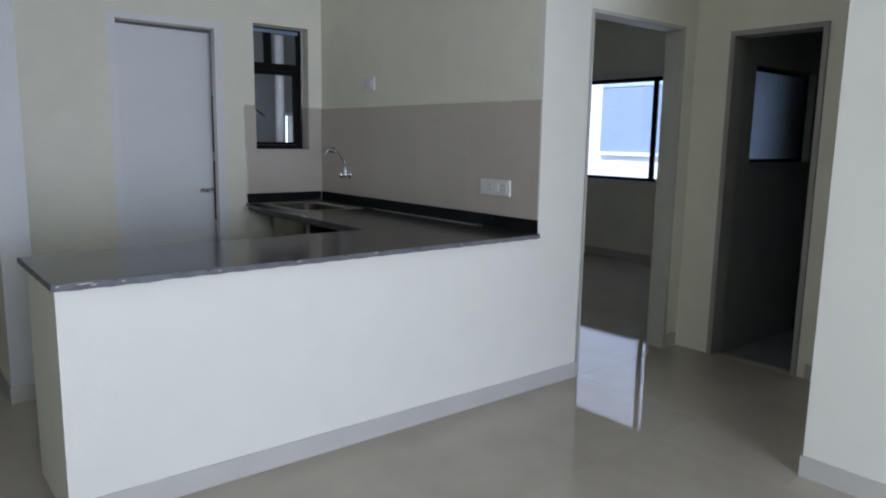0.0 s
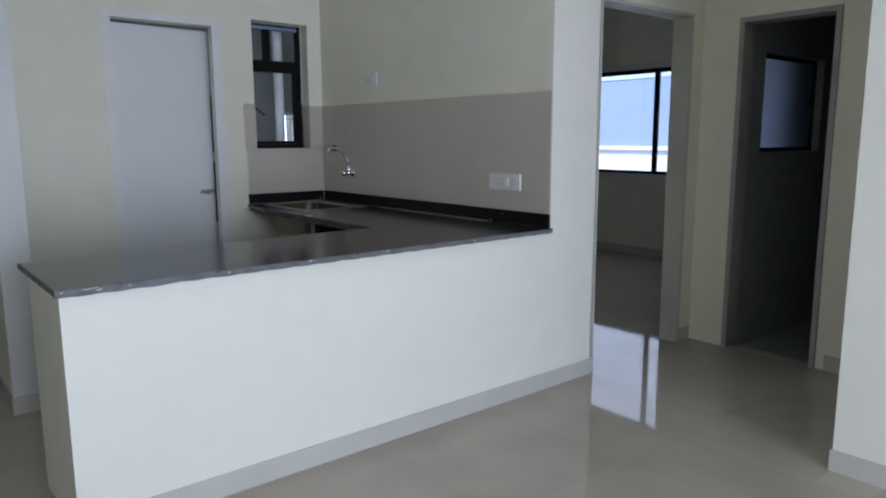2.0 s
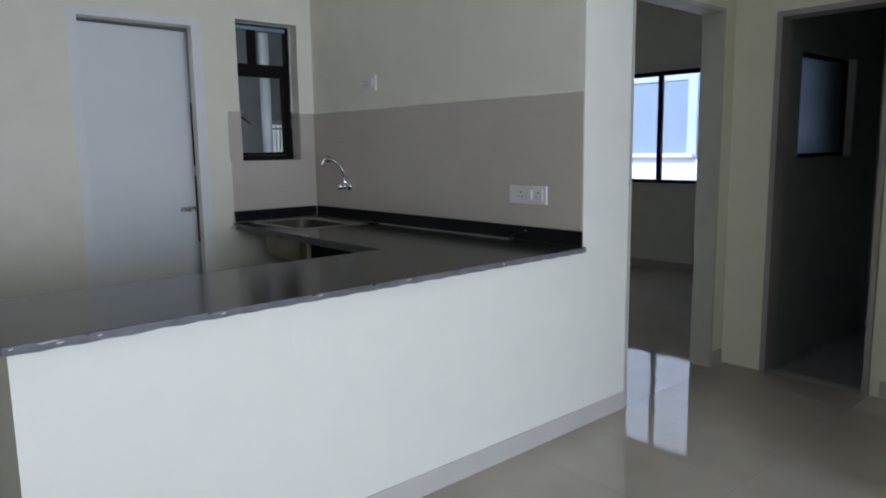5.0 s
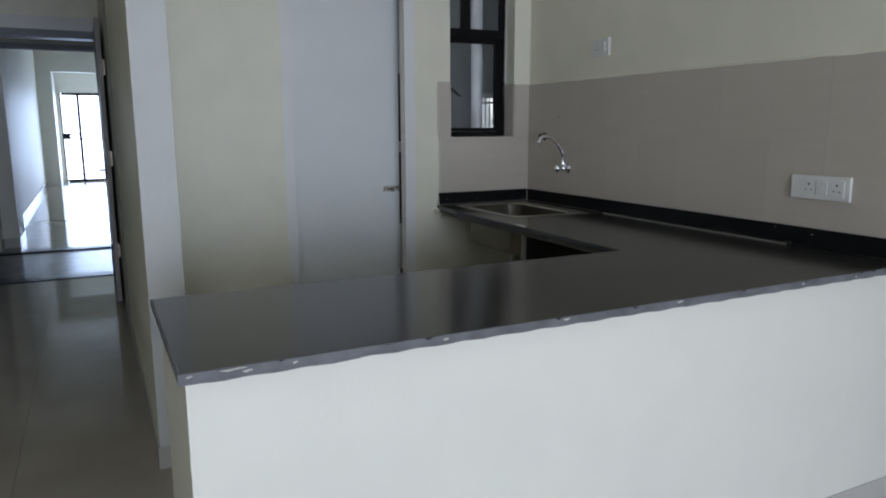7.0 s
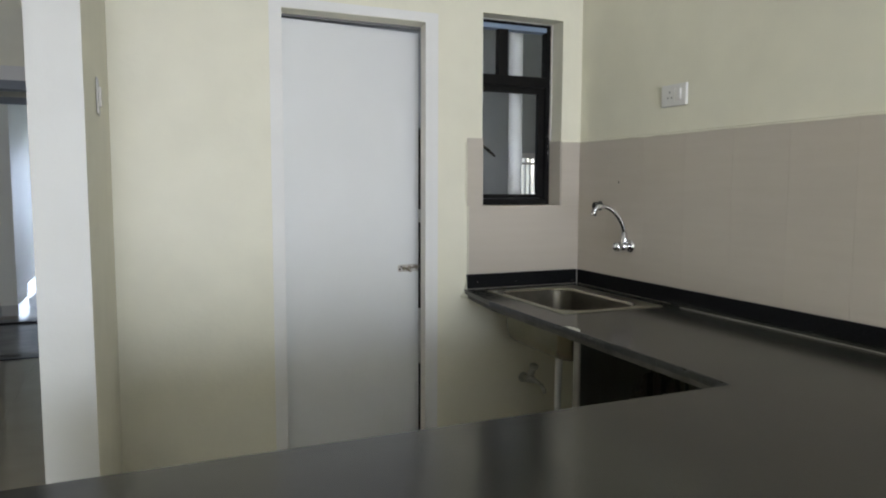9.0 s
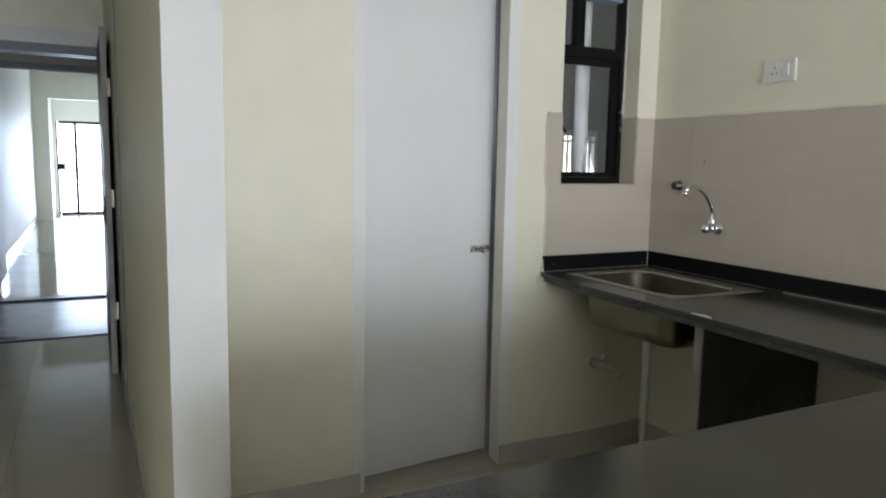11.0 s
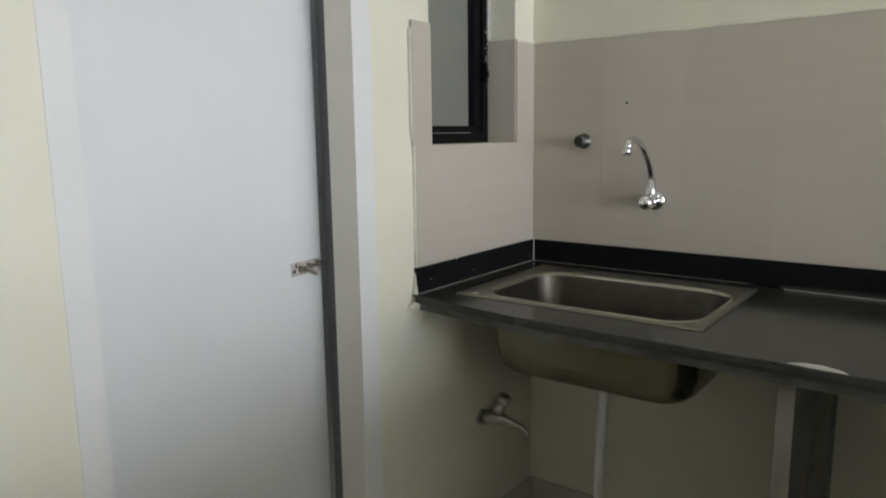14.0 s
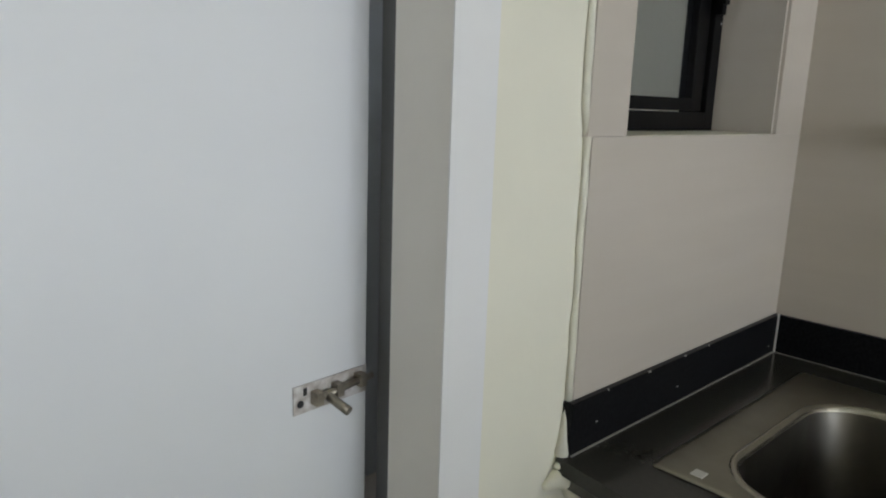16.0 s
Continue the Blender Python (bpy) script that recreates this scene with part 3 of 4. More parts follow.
for d, r, z in ((-.003, 0.083, TOP - 0.0205), (.001, 0.08, TOP - 0.03), (.008, 0.085, TOP - 0.155), (.016, 0.085, TOP - 0.192), (.034, 0.07, TOP - 0.208), (.07, 0.05, TOP - 0.212)):
    lo.append([(x, y, z) for x, y in rounded(bx[0] + d, bx[1] - d, bx[2] + d, bx[3] - d, r)])
loft(bm, lo)
part("underside", bm, STEEL_OUT, sink, "dull steel outside of the sink bowl")
bm = bmesh.new()
tube(bm, [(-0.39, -0.445, TOP - 0.1925), (-0.39, -0.445, TOP - 0.190)], 0.042, 20)
part("drain_cup", bm, CHROME, sink)
bm = bmesh.new()
box(bm, FX0 + 0.012, FX0 + 0.028, FY1 - 0.06, FY1 - 0.045, TOP + 0.0045, TOP + 0.0056)
part("sticker", bm, PVC, sink, "small white label on the sink rim")

drain = thing("waste_pipe", (-0.39, -0.445, 0), "white plastic waste pipe under the sink", "pipe")
bm = bmesh.new()
tube(bm, [(-0.39, -0.445, 0.685), (-0.39, -0.445, 0.655), (-0.39, -0.445, 0.64)], [0.03, 0.03, 0.022], 16)
part("coupling", bm, PVC, drain)
bm = bmesh.new()
tube(bm, [(-0.39, -0.445, 0.65), (-0.392, -0.442, 0.45), (-0.385, -0.435, 0.25), (-0.38, -0.42, 0.10), (-0.37, -0.40, 0.0)], [0.0165, 0.0140, 0.0130, 0.0130, 0.0130], 14)
part("hose", bm, PVC, drain)

# ---- taps and pipe outlet ----
def arc(c, r, a0, a1, plane, n=10):
    """Points on an arc in the plane of two unit vectors."""
    u, v = Vector(plane[0]), Vector(plane[1])
    return [Vector(c) + (u * math.cos(radians(a0 + (a1 - a0) * k / n)) + v * math.sin(radians(a0 + (a1 - a0) * k / n))) * r for k in range(n + 1)]


TY = -0.425
tap = thing("sink_tap", (0, TY, 1.10), "chrome wall-mounted swan-neck tap above the sink", "tap")
bm = bmesh.new()
tube(bm, [(-0.0095, TY, 1.10), (-0.014, TY, 1.10), (-0.018, TY, 1.10)], [0.030, 0.030, 0.018], 20)
part("wall_flange", bm, CHROME, tap)
bm = bmesh.new()
tube(bm, [(-0.016, TY, 1.10), (-0.04, TY, 1.10), (-0.062, TY, 1.10)], [0.013, 0.018, 0.018], 16)
tube(bm, [(-0.044, TY, 1.095), (-0.044, TY, 1.13), (-0.045, TY, 1.165)], [0.016, 0.0145, 0.0115], 16)
part("body", bm, CHROME, tap)
bm = bmesh.new()
tube(bm, [(-0.061, TY, 1.10), (-0.066, TY, 1.10), (-0.074, TY, 1.10), (-0.086, TY, 1.10), (-0.095, TY, 1.10), (-0.100, TY, 1.10), (-0.102, TY, 1.10)], [0.011, 0.018, 0.0215, 0.0215, 0.018, 0.011, 0.004], 20)
part("knob", bm, CHROME, tap)
bm = bmesh.new()
pts = [(-0.045, TY, 1.16), (-0.050, TY, 1.182), (-0.062, TY + 0.001, 1.208), (-0.080, TY + 0.003, 1.234), (-0.102, TY + 0.005, 1.256), (-0.128, TY + 0.007, 1.273),
       (-0.155, TY + 0.009, 1.281), (-0.180, TY + 0.010, 1.279), (-0.196, TY + 0.011, 1.268), (-0.202, TY + 0.011, 1.255)]
tube(bm, pts, 0.0096, 14)
part("spout", bm, CHROME, tap)
bm = bmesh.new()
tube(bm, [(-0.1995, TY + 0.011, 1.262), (-0.206, TY + 0.011, 1.240)], 0.0122, 14)
part("nozzle", bm, CHROME, tap)

outlet = thing("pipe_outlet", (0, -0.19, 1.275), "open grey water pipe outlet in the tiled wall", "pipe outlet")
bm = bmesh.new()
tube(bm, [(-0.009, -0.19, 1.276), (-0.012, -0.19, 1.276), (-0.013, -0.19, 1.276), (-0.042, -0.19, 1.276), (-0.044, -0.19, 1.276)], [0.024, 0.024, 0.019, 0.019, 0.017], 20)
part("nipple", bm, GUNMETAL, outlet)
bm = bmesh.new()
tube(bm, [(-0.043, -0.19, 1.276), (-0.0448, -0.19, 1.276)], 0.0138, 18)
part("hole", bm, SLOT, outlet, "dark open bore")
bm = bmesh.new()
tube(bm, arc((-0.0436, -0.19, 1.276), 0.0155, 0, 360, ((0, 1, 0), (0, 0, 1)), 18), 0.0016, 6)
part("rim", bm, STEEL_LIP, outlet, "bright cut rim of the pipe")

structure("plug_hole_sink_wall", boxes((-0.0089, -0.0086, -0.331, -0.324, 1.385, 1.392), bevel=0.0001), SLOT, "small dark drill hole in the wall tile", "hole")
bm = bmesh.new()
tube(bm, [(-0.66, -0.002, 0.845), (-0.64, -0.006, 0.852), (-0.615, -0.009, 0.846), (-0.595, -0.008, 0.835), (-0.582, -0.002, 0.838)], [0.004, 0.013, 0.016, 0.014, 0.005], 9)
tube(bm, [(-0.612, -0.004, 0.842), (-0.606, -0.007, 0.822), (-0.602, -0.003, 0.806)], [0.012, 0.012, 0.004], 9)
structure("cement_lump", bm, PAINT, "cream painted lump of dried cement under the worktop corner", "cement")

lowtap = thing("low_tap", (-0.31, 0, 0.42), "dull tarnished bib tap low on the cream wall under the sink", "tap")
bm = bmesh.new()
tube(bm, [(-0.312, -0.0005, 0.42), (-0.312, -0.006, 0.42)], 0.026, 18)
part("wall_flange", bm, TARNISHED, lowtap)
bm = bmesh.new()
tube(bm, [(-0.312, -0.005, 0.42), (-0.308, -0.03, 0.422), (-0.303, -0.06, 0.425), (-0.294, -0.098, 0.420), (-0.286, -0.130, 0.410), (-0.281, -0.150, 0.392), (-0.280, -0.154, 0.374)], [0.017, 0.021, 0.021, 0.0105, 0.009, 0.009, 0.0095], 14)
part("body", bm, TARNISHED, lowtap)
bm = bmesh.new()
tube(bm, [(-0.303, -0.050, 0.43), (-0.299, -0.062, 0.458), (-0.296, -0.070, 0.476)], [0.017, 0.0165, 0.014], 14)
tube(bm, [(-0.296, -0.070, 0.474), (-0.295, -0.073, 0.482), (-0.294, -0.078, 0.496), (-0.2935, -0.080, 0.501)], [0.014, 0.022, 0.022, 0.015], 14)
part("knob", bm, TARNISHED, lowtap)

# ---- switches and sockets ----
board = thing("socket_board", (0, -2.0, 1.108), "white modular board with two sockets and switches on the tiled wall", "socket board")
part("plate", boxes((-0.020, -0.0085, -2.117, -1.878, 1.063, 1.152), bevel=0.003), PLASTIC, board)
for y in (-1.955, -2.068):
    s = part("socket", boxes((-0.0225, -0.0195, y - 0.028, y + 0.028, 1.078, 1.137), bevel=0.001), PLASTIC, board)
    bm = bmesh.new()
    for dy, dz, w in ((0, 0.012, 0.004), (-0.011, -0.010, 0.003), (0.011, -0.010, 0.003)):
        tube(bm, [(-0.0224, y + dy, 1.108 + dz), (-0.0232, y + dy, 1.108 + dz)], w, 10)
    part("holes", bm, SLOT, s, "dark socket holes")
for y in (-2.0, -2.022):
    part("switch", boxes((-0.0265, -0.0195, y - 0.009, y + 0.009, 1.085, 1.131), bevel=0.002), PLASTIC, board)

def socket_small(at_y):
    t = thing("wall_socket", (0, at_y, 1.735), "white single socket with switch on the cream wall", "wall socket")
    part("plate", boxes((-0.014, -0.0005, at_y - 0.071, at_y + 0.071, 1.70, 1.788), bevel=0.003), PLASTIC, t)
    s = part("socket", boxes((-0.0165, -0.0135, at_y - 0.01, at_y + 0.045, 1.715, 1.773), bevel=0.001), PLASTIC, t)
    bm = bmesh.new()
    for dy, dz in ((0.0175, 0.012), (0.0285, -0.010), (0.0065, -0.010)):
        tube(bm, [(-0.0164, at_y + dy, 1.744 + dz), (-0.0172, at_y + dy, 1.744 + dz)], 0.0033, 10)
    part("holes", bm, SLOT, s, "dark socket holes")
    part("switch", boxes((-0.0195, -0.0135, at_y - 0.045, at_y - 0.022, 1.722, 1.766), bevel=0.002), PLASTIC, t)


socket_small(-0.677)
sw = thing("light_switch", (-2.165, -0.48, 1.68), "white switch plate on the cream passage wall", "switch")
part("plate", boxes((-2.1535, -2.148, -0.55, -0.43, 1.590, 1.700), bevel=0.003), PVC, sw)
part("switch", boxes((-2.1485, -2.141, -0.50, -0.465, 1.615, 1.675), bevel=0.003), PVC, sw)

# ---- utility door ----
door = thing("utility_door", (-1.478, 0.112, 0), "plain white flush door standing slightly ajar", "door")
SWING = Matrix.Translation((-1.478, 0.112, 0)) @ Matrix.Rotation(radians(4.8), 4, "Z")


def on_door(name, bm, mat, parent, label=""):
    """A part given along the closed leaf, turned with it."""
    bm.transform(SWING)
    return part(name, bm, mat, parent, label)


on_door("leaf", boxes((0.0, 0.6735, 0.0, 0.032, 0.01, 2.085), bevel=0.002), DOOR, door)
bolt = on_door("bolt", boxes((0.564, 0.672, -0.0025, -0.0003, 0.957, 0.991), bevel=0.0006), SMEARED, door, "paint-smeared sliding bolt plate")
bm = bmesh.new()
tube(bm, [(0.585, -0.010, 0.973), (0.674, -0.010, 0.979)], 0.0042, 10)
for x in (0.592, 0.622, 0.657):
    z = 0.973 + (x - 0.585) * 0.07
    box(bm, x - 0.005, x + 0.005, -0.0155, -0.0026, z - 0.008, z + 0.008, bevel=0.001)
on_door("rod", bm, BRASS, bolt, "tarnished brass bolt rod with guides")
bm = bmesh.new()
tube(bm, [(0.605, -0.012, 0.973), (0.609, -0.030, 0.966), (0.611, -0.042, 0.962)], [0.005, 0.0055, 0.0055], 12)
on_door("pin", bm, BRASS, bolt, "tarnished bolt handle pin")
bm = bmesh.new()
tube(bm, [(0.573, -0.0024, 0.969), (0.573, -0.0031, 0.969)], 0.0045, 12)
box(bm, 0.577, 0.582, -0.0032, -0.0024, 0.978, 0.987)
on_door("hole", bm, SLOT, bolt, "dark screw holes")
bm = boxes((-1.48, -0.7905, 0.107, 0.159, 2.092, 2.10))
prism(bm, [(-0.80, 0.107), (-0.7905, 0.107), (-0.7905, 0.165), (-0.7912, 0.165)], 0, 2.088)
structure("door_frame_utility", bm, FRAMEGREY, "dark grey rebate of the utility door frame", "door frame")

# ---- kitchen window ----
win = thing("window_kitchen", (-0.335, 0.125, 1.27), "dark aluminium kitchen window with a top light above a sash", "window", kind="structure")
WX0, WX1, WZ0, WZ1 = -0.549, -0.114, 1.276, 2.137
part("window_frame", boxes((WX0, WX0 + 0.018, 0.10, 0.15, WZ0, WZ1 + 0.035), (WX1 - 0.03, WX1, 0.10, 0.15, WZ0, WZ1 + 0.035), (WX0 + 0.018, WX1 - 0.03, 0.10, 0.15, WZ0, WZ0 + 0.03),
                           (WX0 + 0.018, WX1 - 0.03, 0.10, 0.15, WZ1 + 0.018, WZ1 + 0.035), (WX0 + 0.018, WX1 - 0.03, 0.098, 0.15, 1.861, 1.911), bevel=0.002), DARKFRAME, win)
sash = part("sash", boxes((WX0 + 0.019, WX0 + 0.045, 0.108, 0.135, 1.308, 1.860), (WX1 - 0.068, WX1 - 0.032, 0.108, 0.135, 1.308, 1.860),
                          (WX0 + 0.045, WX1 - 0.068, 0.108, 0.135, 1.308, 1.328), (WX0 + 0.045, WX1 - 0.068, 0.108, 0.135, 1.829, 1.860), bevel=0.0015), DARKFRAME, win)
part("mullion", boxes((-0.410, -0.360, 0.104, 0.146, 1.912, 2.1315), bevel=0.002), DARKFRAME, win)
gl = part("pane", boxes((WX0 + 0.045, WX1 - 0.068, 0.119, 0.124, 1.328, 1.829)), GLASS, win)
gl.visible_shadow = False
gl = part("pane", boxes((WX0 + 0.018, -0.410, 0.119, 0.124, 1.911, 2.1315)), GLASS, win)
gl.visible_shadow = False
gl = part("pane", boxes((-0.360, WX1 - 0.03, 0.119, 0.124, 1.911, 2.1315)), GLASS, win)
gl.visible_shadow = False
# Blue-grey sheet colours in the bright outside light above the top panes.
part("flashing", boxes((WX0 + 0.018, WX1 - 0.03, 0.102, 0.158, 2.132, WZ1 + 0.0175)), FACADE_BLUE, win, "pale blue-grey sheet standing in for daylight above the top panes")
part("catch", boxes((-0.146, -0.132, 0.088, 0.100, 1.465, 1.525), (-0.152, -0.138, 0.080, 0.0875, 1.48, 1.50), bevel=0.002), DARKFRAME, win, "dark window catch with paint splashes")
bm = bmesh.new()
for i in range(16):
    x, z, w = rng.uniform(-0.140, -0.113), rng.uniform(1.44, 1.62), rng.uniform(0.0015, 0.005)
    box(bm, x, x + w, 0.0988, 0.1002, z, z + w * rng.uniform(1, 3))
part("paint_spots", bm, WHITE_CEMENT, win, "white paint splashes")
tube_bm = bmesh.new()
tube(tube_bm, [(-0.475, 0.158, 1.572), (-0.43, 0.175, 1.548), (-0.385, 0.19, 1.520)], [0.006, 0.009, 0.006], 8)
filler = bmesh.new()


def ragged(bm, a, b, across, y0, y1, width):
    """A thin band of dried filler from a to b whose inner border wanders."""
    a, b, across = Vector(a), Vector(b), Vector(across)
    n = int((b - a).length / 0.012)
    prev = None
    for i in range(n + 1):
        p = a + (b - a) * (i / n)
        w = width * (0.8 + 0.5 * noise.noise(p * 30.0) + rng.uniform(-0.1, 0.15))
        q = p + across * w
        cur = [bm.verts.new((v.x, y, v.z)) for v, y in ((p, y0), (q, y0), (q, y1), (p, y1))]
        if prev:
            for k in range(4):
                bm.faces.new((prev[k], prev[(k + 1) % 4], cur[(k + 1) % 4], cur[k]))
        else:
            bm.faces.new(cur)
        prev = cur
    bm.faces.new(list(reversed(prev)))


ragged(filler, (-0.1135, 0, 1.597), (-0.1135, 0, 2.171), (-1, 0, 0), 0.093, 0.0995, 0.009)
ragged(filler, (-0.549, 0, 2.1715), (-0.1235, 0, 2.1715), (0, 0, -1), 0.0925, 0.0985, 0.005)
part("filler", filler, WHITE_CEMENT, win, "ragged white cement filler around the frame")
part("stay", tube_bm, DARKFRAME, win, "dark window stay arm")

# ---- utility side seen through the window ----
dp = thing("downpipe", (-0.2, 0.32, 0), "white plastic downpipe outside the kitchen window", "pipe")
bm = bmesh.new()
tube(bm, [(-0.19, 0.33, -0.05), (-0.19, 0.33, 2.9)], 0.036, 18)
part("pipe", bm, PVC, dp)
bm = bmesh.new()
tube(bm, [(-0.19, 0.33, 1.0), (-0.19, 0.33, 1.08)], 0.042, 18)
part("collar", bm, PVC, dp)

# Unidentified dark and pale bands beyond the door gap, built as invented pipe sections.
dk = thing("door_gap_bands", (-0.66, 0.52, 0), "stacked dark and pale cylinders added to fill the door gap", "pipe")
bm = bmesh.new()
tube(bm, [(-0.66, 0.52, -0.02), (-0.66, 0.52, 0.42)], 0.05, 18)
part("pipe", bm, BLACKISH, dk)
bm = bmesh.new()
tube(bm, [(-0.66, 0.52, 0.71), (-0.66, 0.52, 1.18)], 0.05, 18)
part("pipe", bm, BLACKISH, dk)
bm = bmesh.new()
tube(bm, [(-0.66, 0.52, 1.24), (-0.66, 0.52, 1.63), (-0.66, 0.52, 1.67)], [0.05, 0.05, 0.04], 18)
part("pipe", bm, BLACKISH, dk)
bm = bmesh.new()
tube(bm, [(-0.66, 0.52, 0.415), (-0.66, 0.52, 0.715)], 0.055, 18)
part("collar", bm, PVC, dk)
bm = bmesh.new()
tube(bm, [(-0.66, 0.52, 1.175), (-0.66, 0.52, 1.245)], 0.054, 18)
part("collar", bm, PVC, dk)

# Unseen wall added behind the opening to dim its brightness.
structure("wall_duct_far", boxes((-0.8, 0.895, 2.7, 2.85, -0.5, 2.85)), FACADE, "light wall added behind the stand-in opening to dim it", "wall")
# Barred opening stands in for a bright reflection in the kitchen window glass.
grille = thing("window_reflection_grille", (0.53, 1.38, 1.29), "white metal grille added in place of the window's bright reflection", "grille")
part("frame", boxes((0.36, 0.375, 1.36, 1.40, 1.29, 1.60), (0.745, 0.76, 1.36, 1.40, 1.29, 1.60), (0.375, 0.745, 1.36, 1.40, 1.565, 1.60), (0.375, 0.745, 1.36, 1.40, 1.29, 1.30)), WHITE_TRIM, grille)
part("crossbar", boxes((0.375, 0.745, 1.37, 1.385, 1.520, 1.532)), WHITE_TRIM, grille)
for k in range(9):
    part("bar", boxes((0.400 + 0.038 * k, 0.409 + 0.038 * k, 1.372, 1.382, 1.30, 1.565)), WHITE_TRIM, grille)

# ---- entrance ----
front = thing("front_door", (-2.31, 3.28, 0), "dark wood front door standing wide open against the wall", "door")
part("leaf", boxes((-2.352, -2.324, 2.135, 3.27, 0.01, 2.12), bevel=0.003), DARKWOOD, front)
part("leaf_edge", boxes((-2.355, -2.323, 2.118, 2.1345, 0.01, 2.122), bevel=0.002), LIPPING, front, "pale grey lipping of the door edge")
part("latch", boxes((-2.362, -2.3525, 2.15, 2.18, 0.95, 1.12), bevel=0.003), BLACKISH, front, "dark door latch")
tb = bmesh.new()
tube(tb, [(-2.352, 2.19, 1.02), (-2.39, 2.19, 1.02), (-2.395, 2.19, 1.02), (-2.395, 2.30, 1.02)], 0.008, 10)
part("handle", tb, CHROME, front)
for z in (0.35, 1.05, 1.72):
    part("hinge", boxes((-2.3235, -2.305, 2.15, 2.20, z, z + 0.11), bevel=0.002), BRASS, front, "dull metal fitting behind the leaf")
# Black skin on the leaf's back puts the wall gap's shade into colour.
part("back_face", boxes((-2.3235, -2.3215, 2.137, 3.26, 0.012, 2.115)), BLACKISH, front, "black sheet behind the leaf standing in for the gap's shade")
structure("door_frame_entrance", boxes((-3.45, -3.40, 3.27, 3.46, 0, 2.09), (-2.345, -2.311, 3.275, 3.46, 0, 2.09), (-3.45, -2.311, 3.27, 3.46, 2.09, 2.154)), FRAME_BLUE, "blue-grey painted front door frame", "door frame")
structure("trim_entrance", boxes((-3.49, -2.29, 3.296, 3.31, 2.155, 2.265)), WHITE_TRIM, "white band above the front door frame", "trim")
structure("door_frame_opposite", boxes((-3.46, -3.406, 4.93, 5.10, 0, 2.15), (-2.30, -2.24, 4.93, 5.10, 0, 2.15), (-3.46, -2.24, 4.93, 5.10, 2.15, 2.20)), GREYWALL, "pale door frame of the opposite flat", "door frame")
shoe = thing("shoe_pair", (-3.6, 3.75, 0), "dark worn shoes standing on the lobby floor", "shoes")
bm = bmesh.new()
box(bm, -3.62, -3.40, 3.62, 3.72, -0.003, 0.022, bevel=0.01)
part("sole", bm, BLACKISH, shoe)
bm = bmesh.new()
tube(bm, [(-3.61, 3.67, 0.03), (-3.55, 3.67, 0.04), (-3.48, 3.67, 0.055), (-3.42, 3.67, 0.07), (-3.405, 3.67, 0.075)], [0.025, 0.036, 0.038, 0.04, 0.03], 12)
part("upper", bm, BLACKISH, shoe)
matb = tagged(finish("lobby_box", boxes((-3.75, -3.42, 4.78, 4.93, -0.003, 0.10), bevel=0.005), BLACKISH), "low dark box on the lobby floor by the wall", "box")

# ---- opposite flat's balcony door ----
bd = thing("balcony_door_opposite", (-2.0, 16.05, 0), "dark framed sliding glass balcony door with bright daylight", "balcony door", kind="structure")
part("window_frame", boxes((-3.03, -3.0, 16.02, 16.10, 0, 2.17), (-0.95, -0.9, 16.02, 16.10, 0, 2.17), (-2.98, -0.95, 16.02, 16.10, 2.11, 2.17), (-2.98, -0.95, 16.02, 16.10, 0, 0.05)), DARKFRAME, bd)
part("stile", boxes((-2.66, -2.60, 16.00, 16.05, 0.05, 2.11), (-1.75, -1.69, 16.00, 16.05, 0.05, 2.11)), DARKFRAME, bd)
part("rail", boxes((-3.0, -2.66, 16.03, 16.06, 1.16, 1.19)), DARKFRAME, bd)
part("lock", boxes((-3.0, -2.86, 16.0, 16.03, 1.06, 1.18)), DARKFRAME, bd)


def railing(x0, x1, y, label):
    t = thing("balcony_railing", ((x0 + x1) / 2, y, 0), label, "railing")
    part("top_rail", boxes((x0, x1, y - 0.02, y + 0.02, 1.02, 1.06)), WHITE_TRIM, t)
    part("bottom_rail", boxes((x0, x1, y - 0.015, y + 0.015, 0.10, 0.13)), WHITE_TRIM, t)
    part("post", boxes((x0 - 0.02, x0 + 0.02, y - 0.02, y + 0.02, -0.02, 1.06)), WHITE_TRIM, t)
    part("post", boxes((x1 - 0.02, x1 + 0.02, y - 0.02, y + 0.02, -0.02, 1.06)), WHITE_TRIM, t)
    n = int((x1 - x0) / 0.11)
    for i in range(n + 1):
        x = x0 + (x1 - x0) * i / n
        part("baluster", boxes((x - 0.008, x + 0.008, y - 0.008, y + 0.008, 0.13, 1.02)), WHITE_TRIM, t)


railing(-3.2, -0.5, 17.2, "white metal balcony railing with thin balusters")
structure("balcony_slab_opposite", boxes((-3.4, -0.3, 16.15, 17.3, -0.15, -0.02)), CEMENT, "bare balcony slab of the opposite flat", "slab")

# ---- bedroom window and what lies outside ----
bw = thing("window_bedroom", (4.15, 0, 0.93), "dark framed sliding bedroom window", "window", kind="structure")
part("window_frame", boxes((4.12, 4.18, -1.60, -1.565, 0.93, 2.10), (4.12, 4.18, 1.215, 1.25, 0.93, 2.10), (4.12, 4.18, -1.565, 1.215, 2.055, 2.10), (4.12, 4.18, -1.565, 1.215, 0.93, 0.965)), DARKFRAME, bw)
part("stile", boxes((4.125, 4.165, -0.205, -0.155, 0.965, 2.055)), DARKFRAME, bw)
part("window_sill", boxes((4.07, 4.12, -1.62, 1.27, 0.905, 0.93)), WHITE_TRIM, bw)
g = part("pane", boxes((4.15, 4.155, -1.565, 1.215, 0.965, 2.055)), GLASS, bw)
g.visible_shadow = False
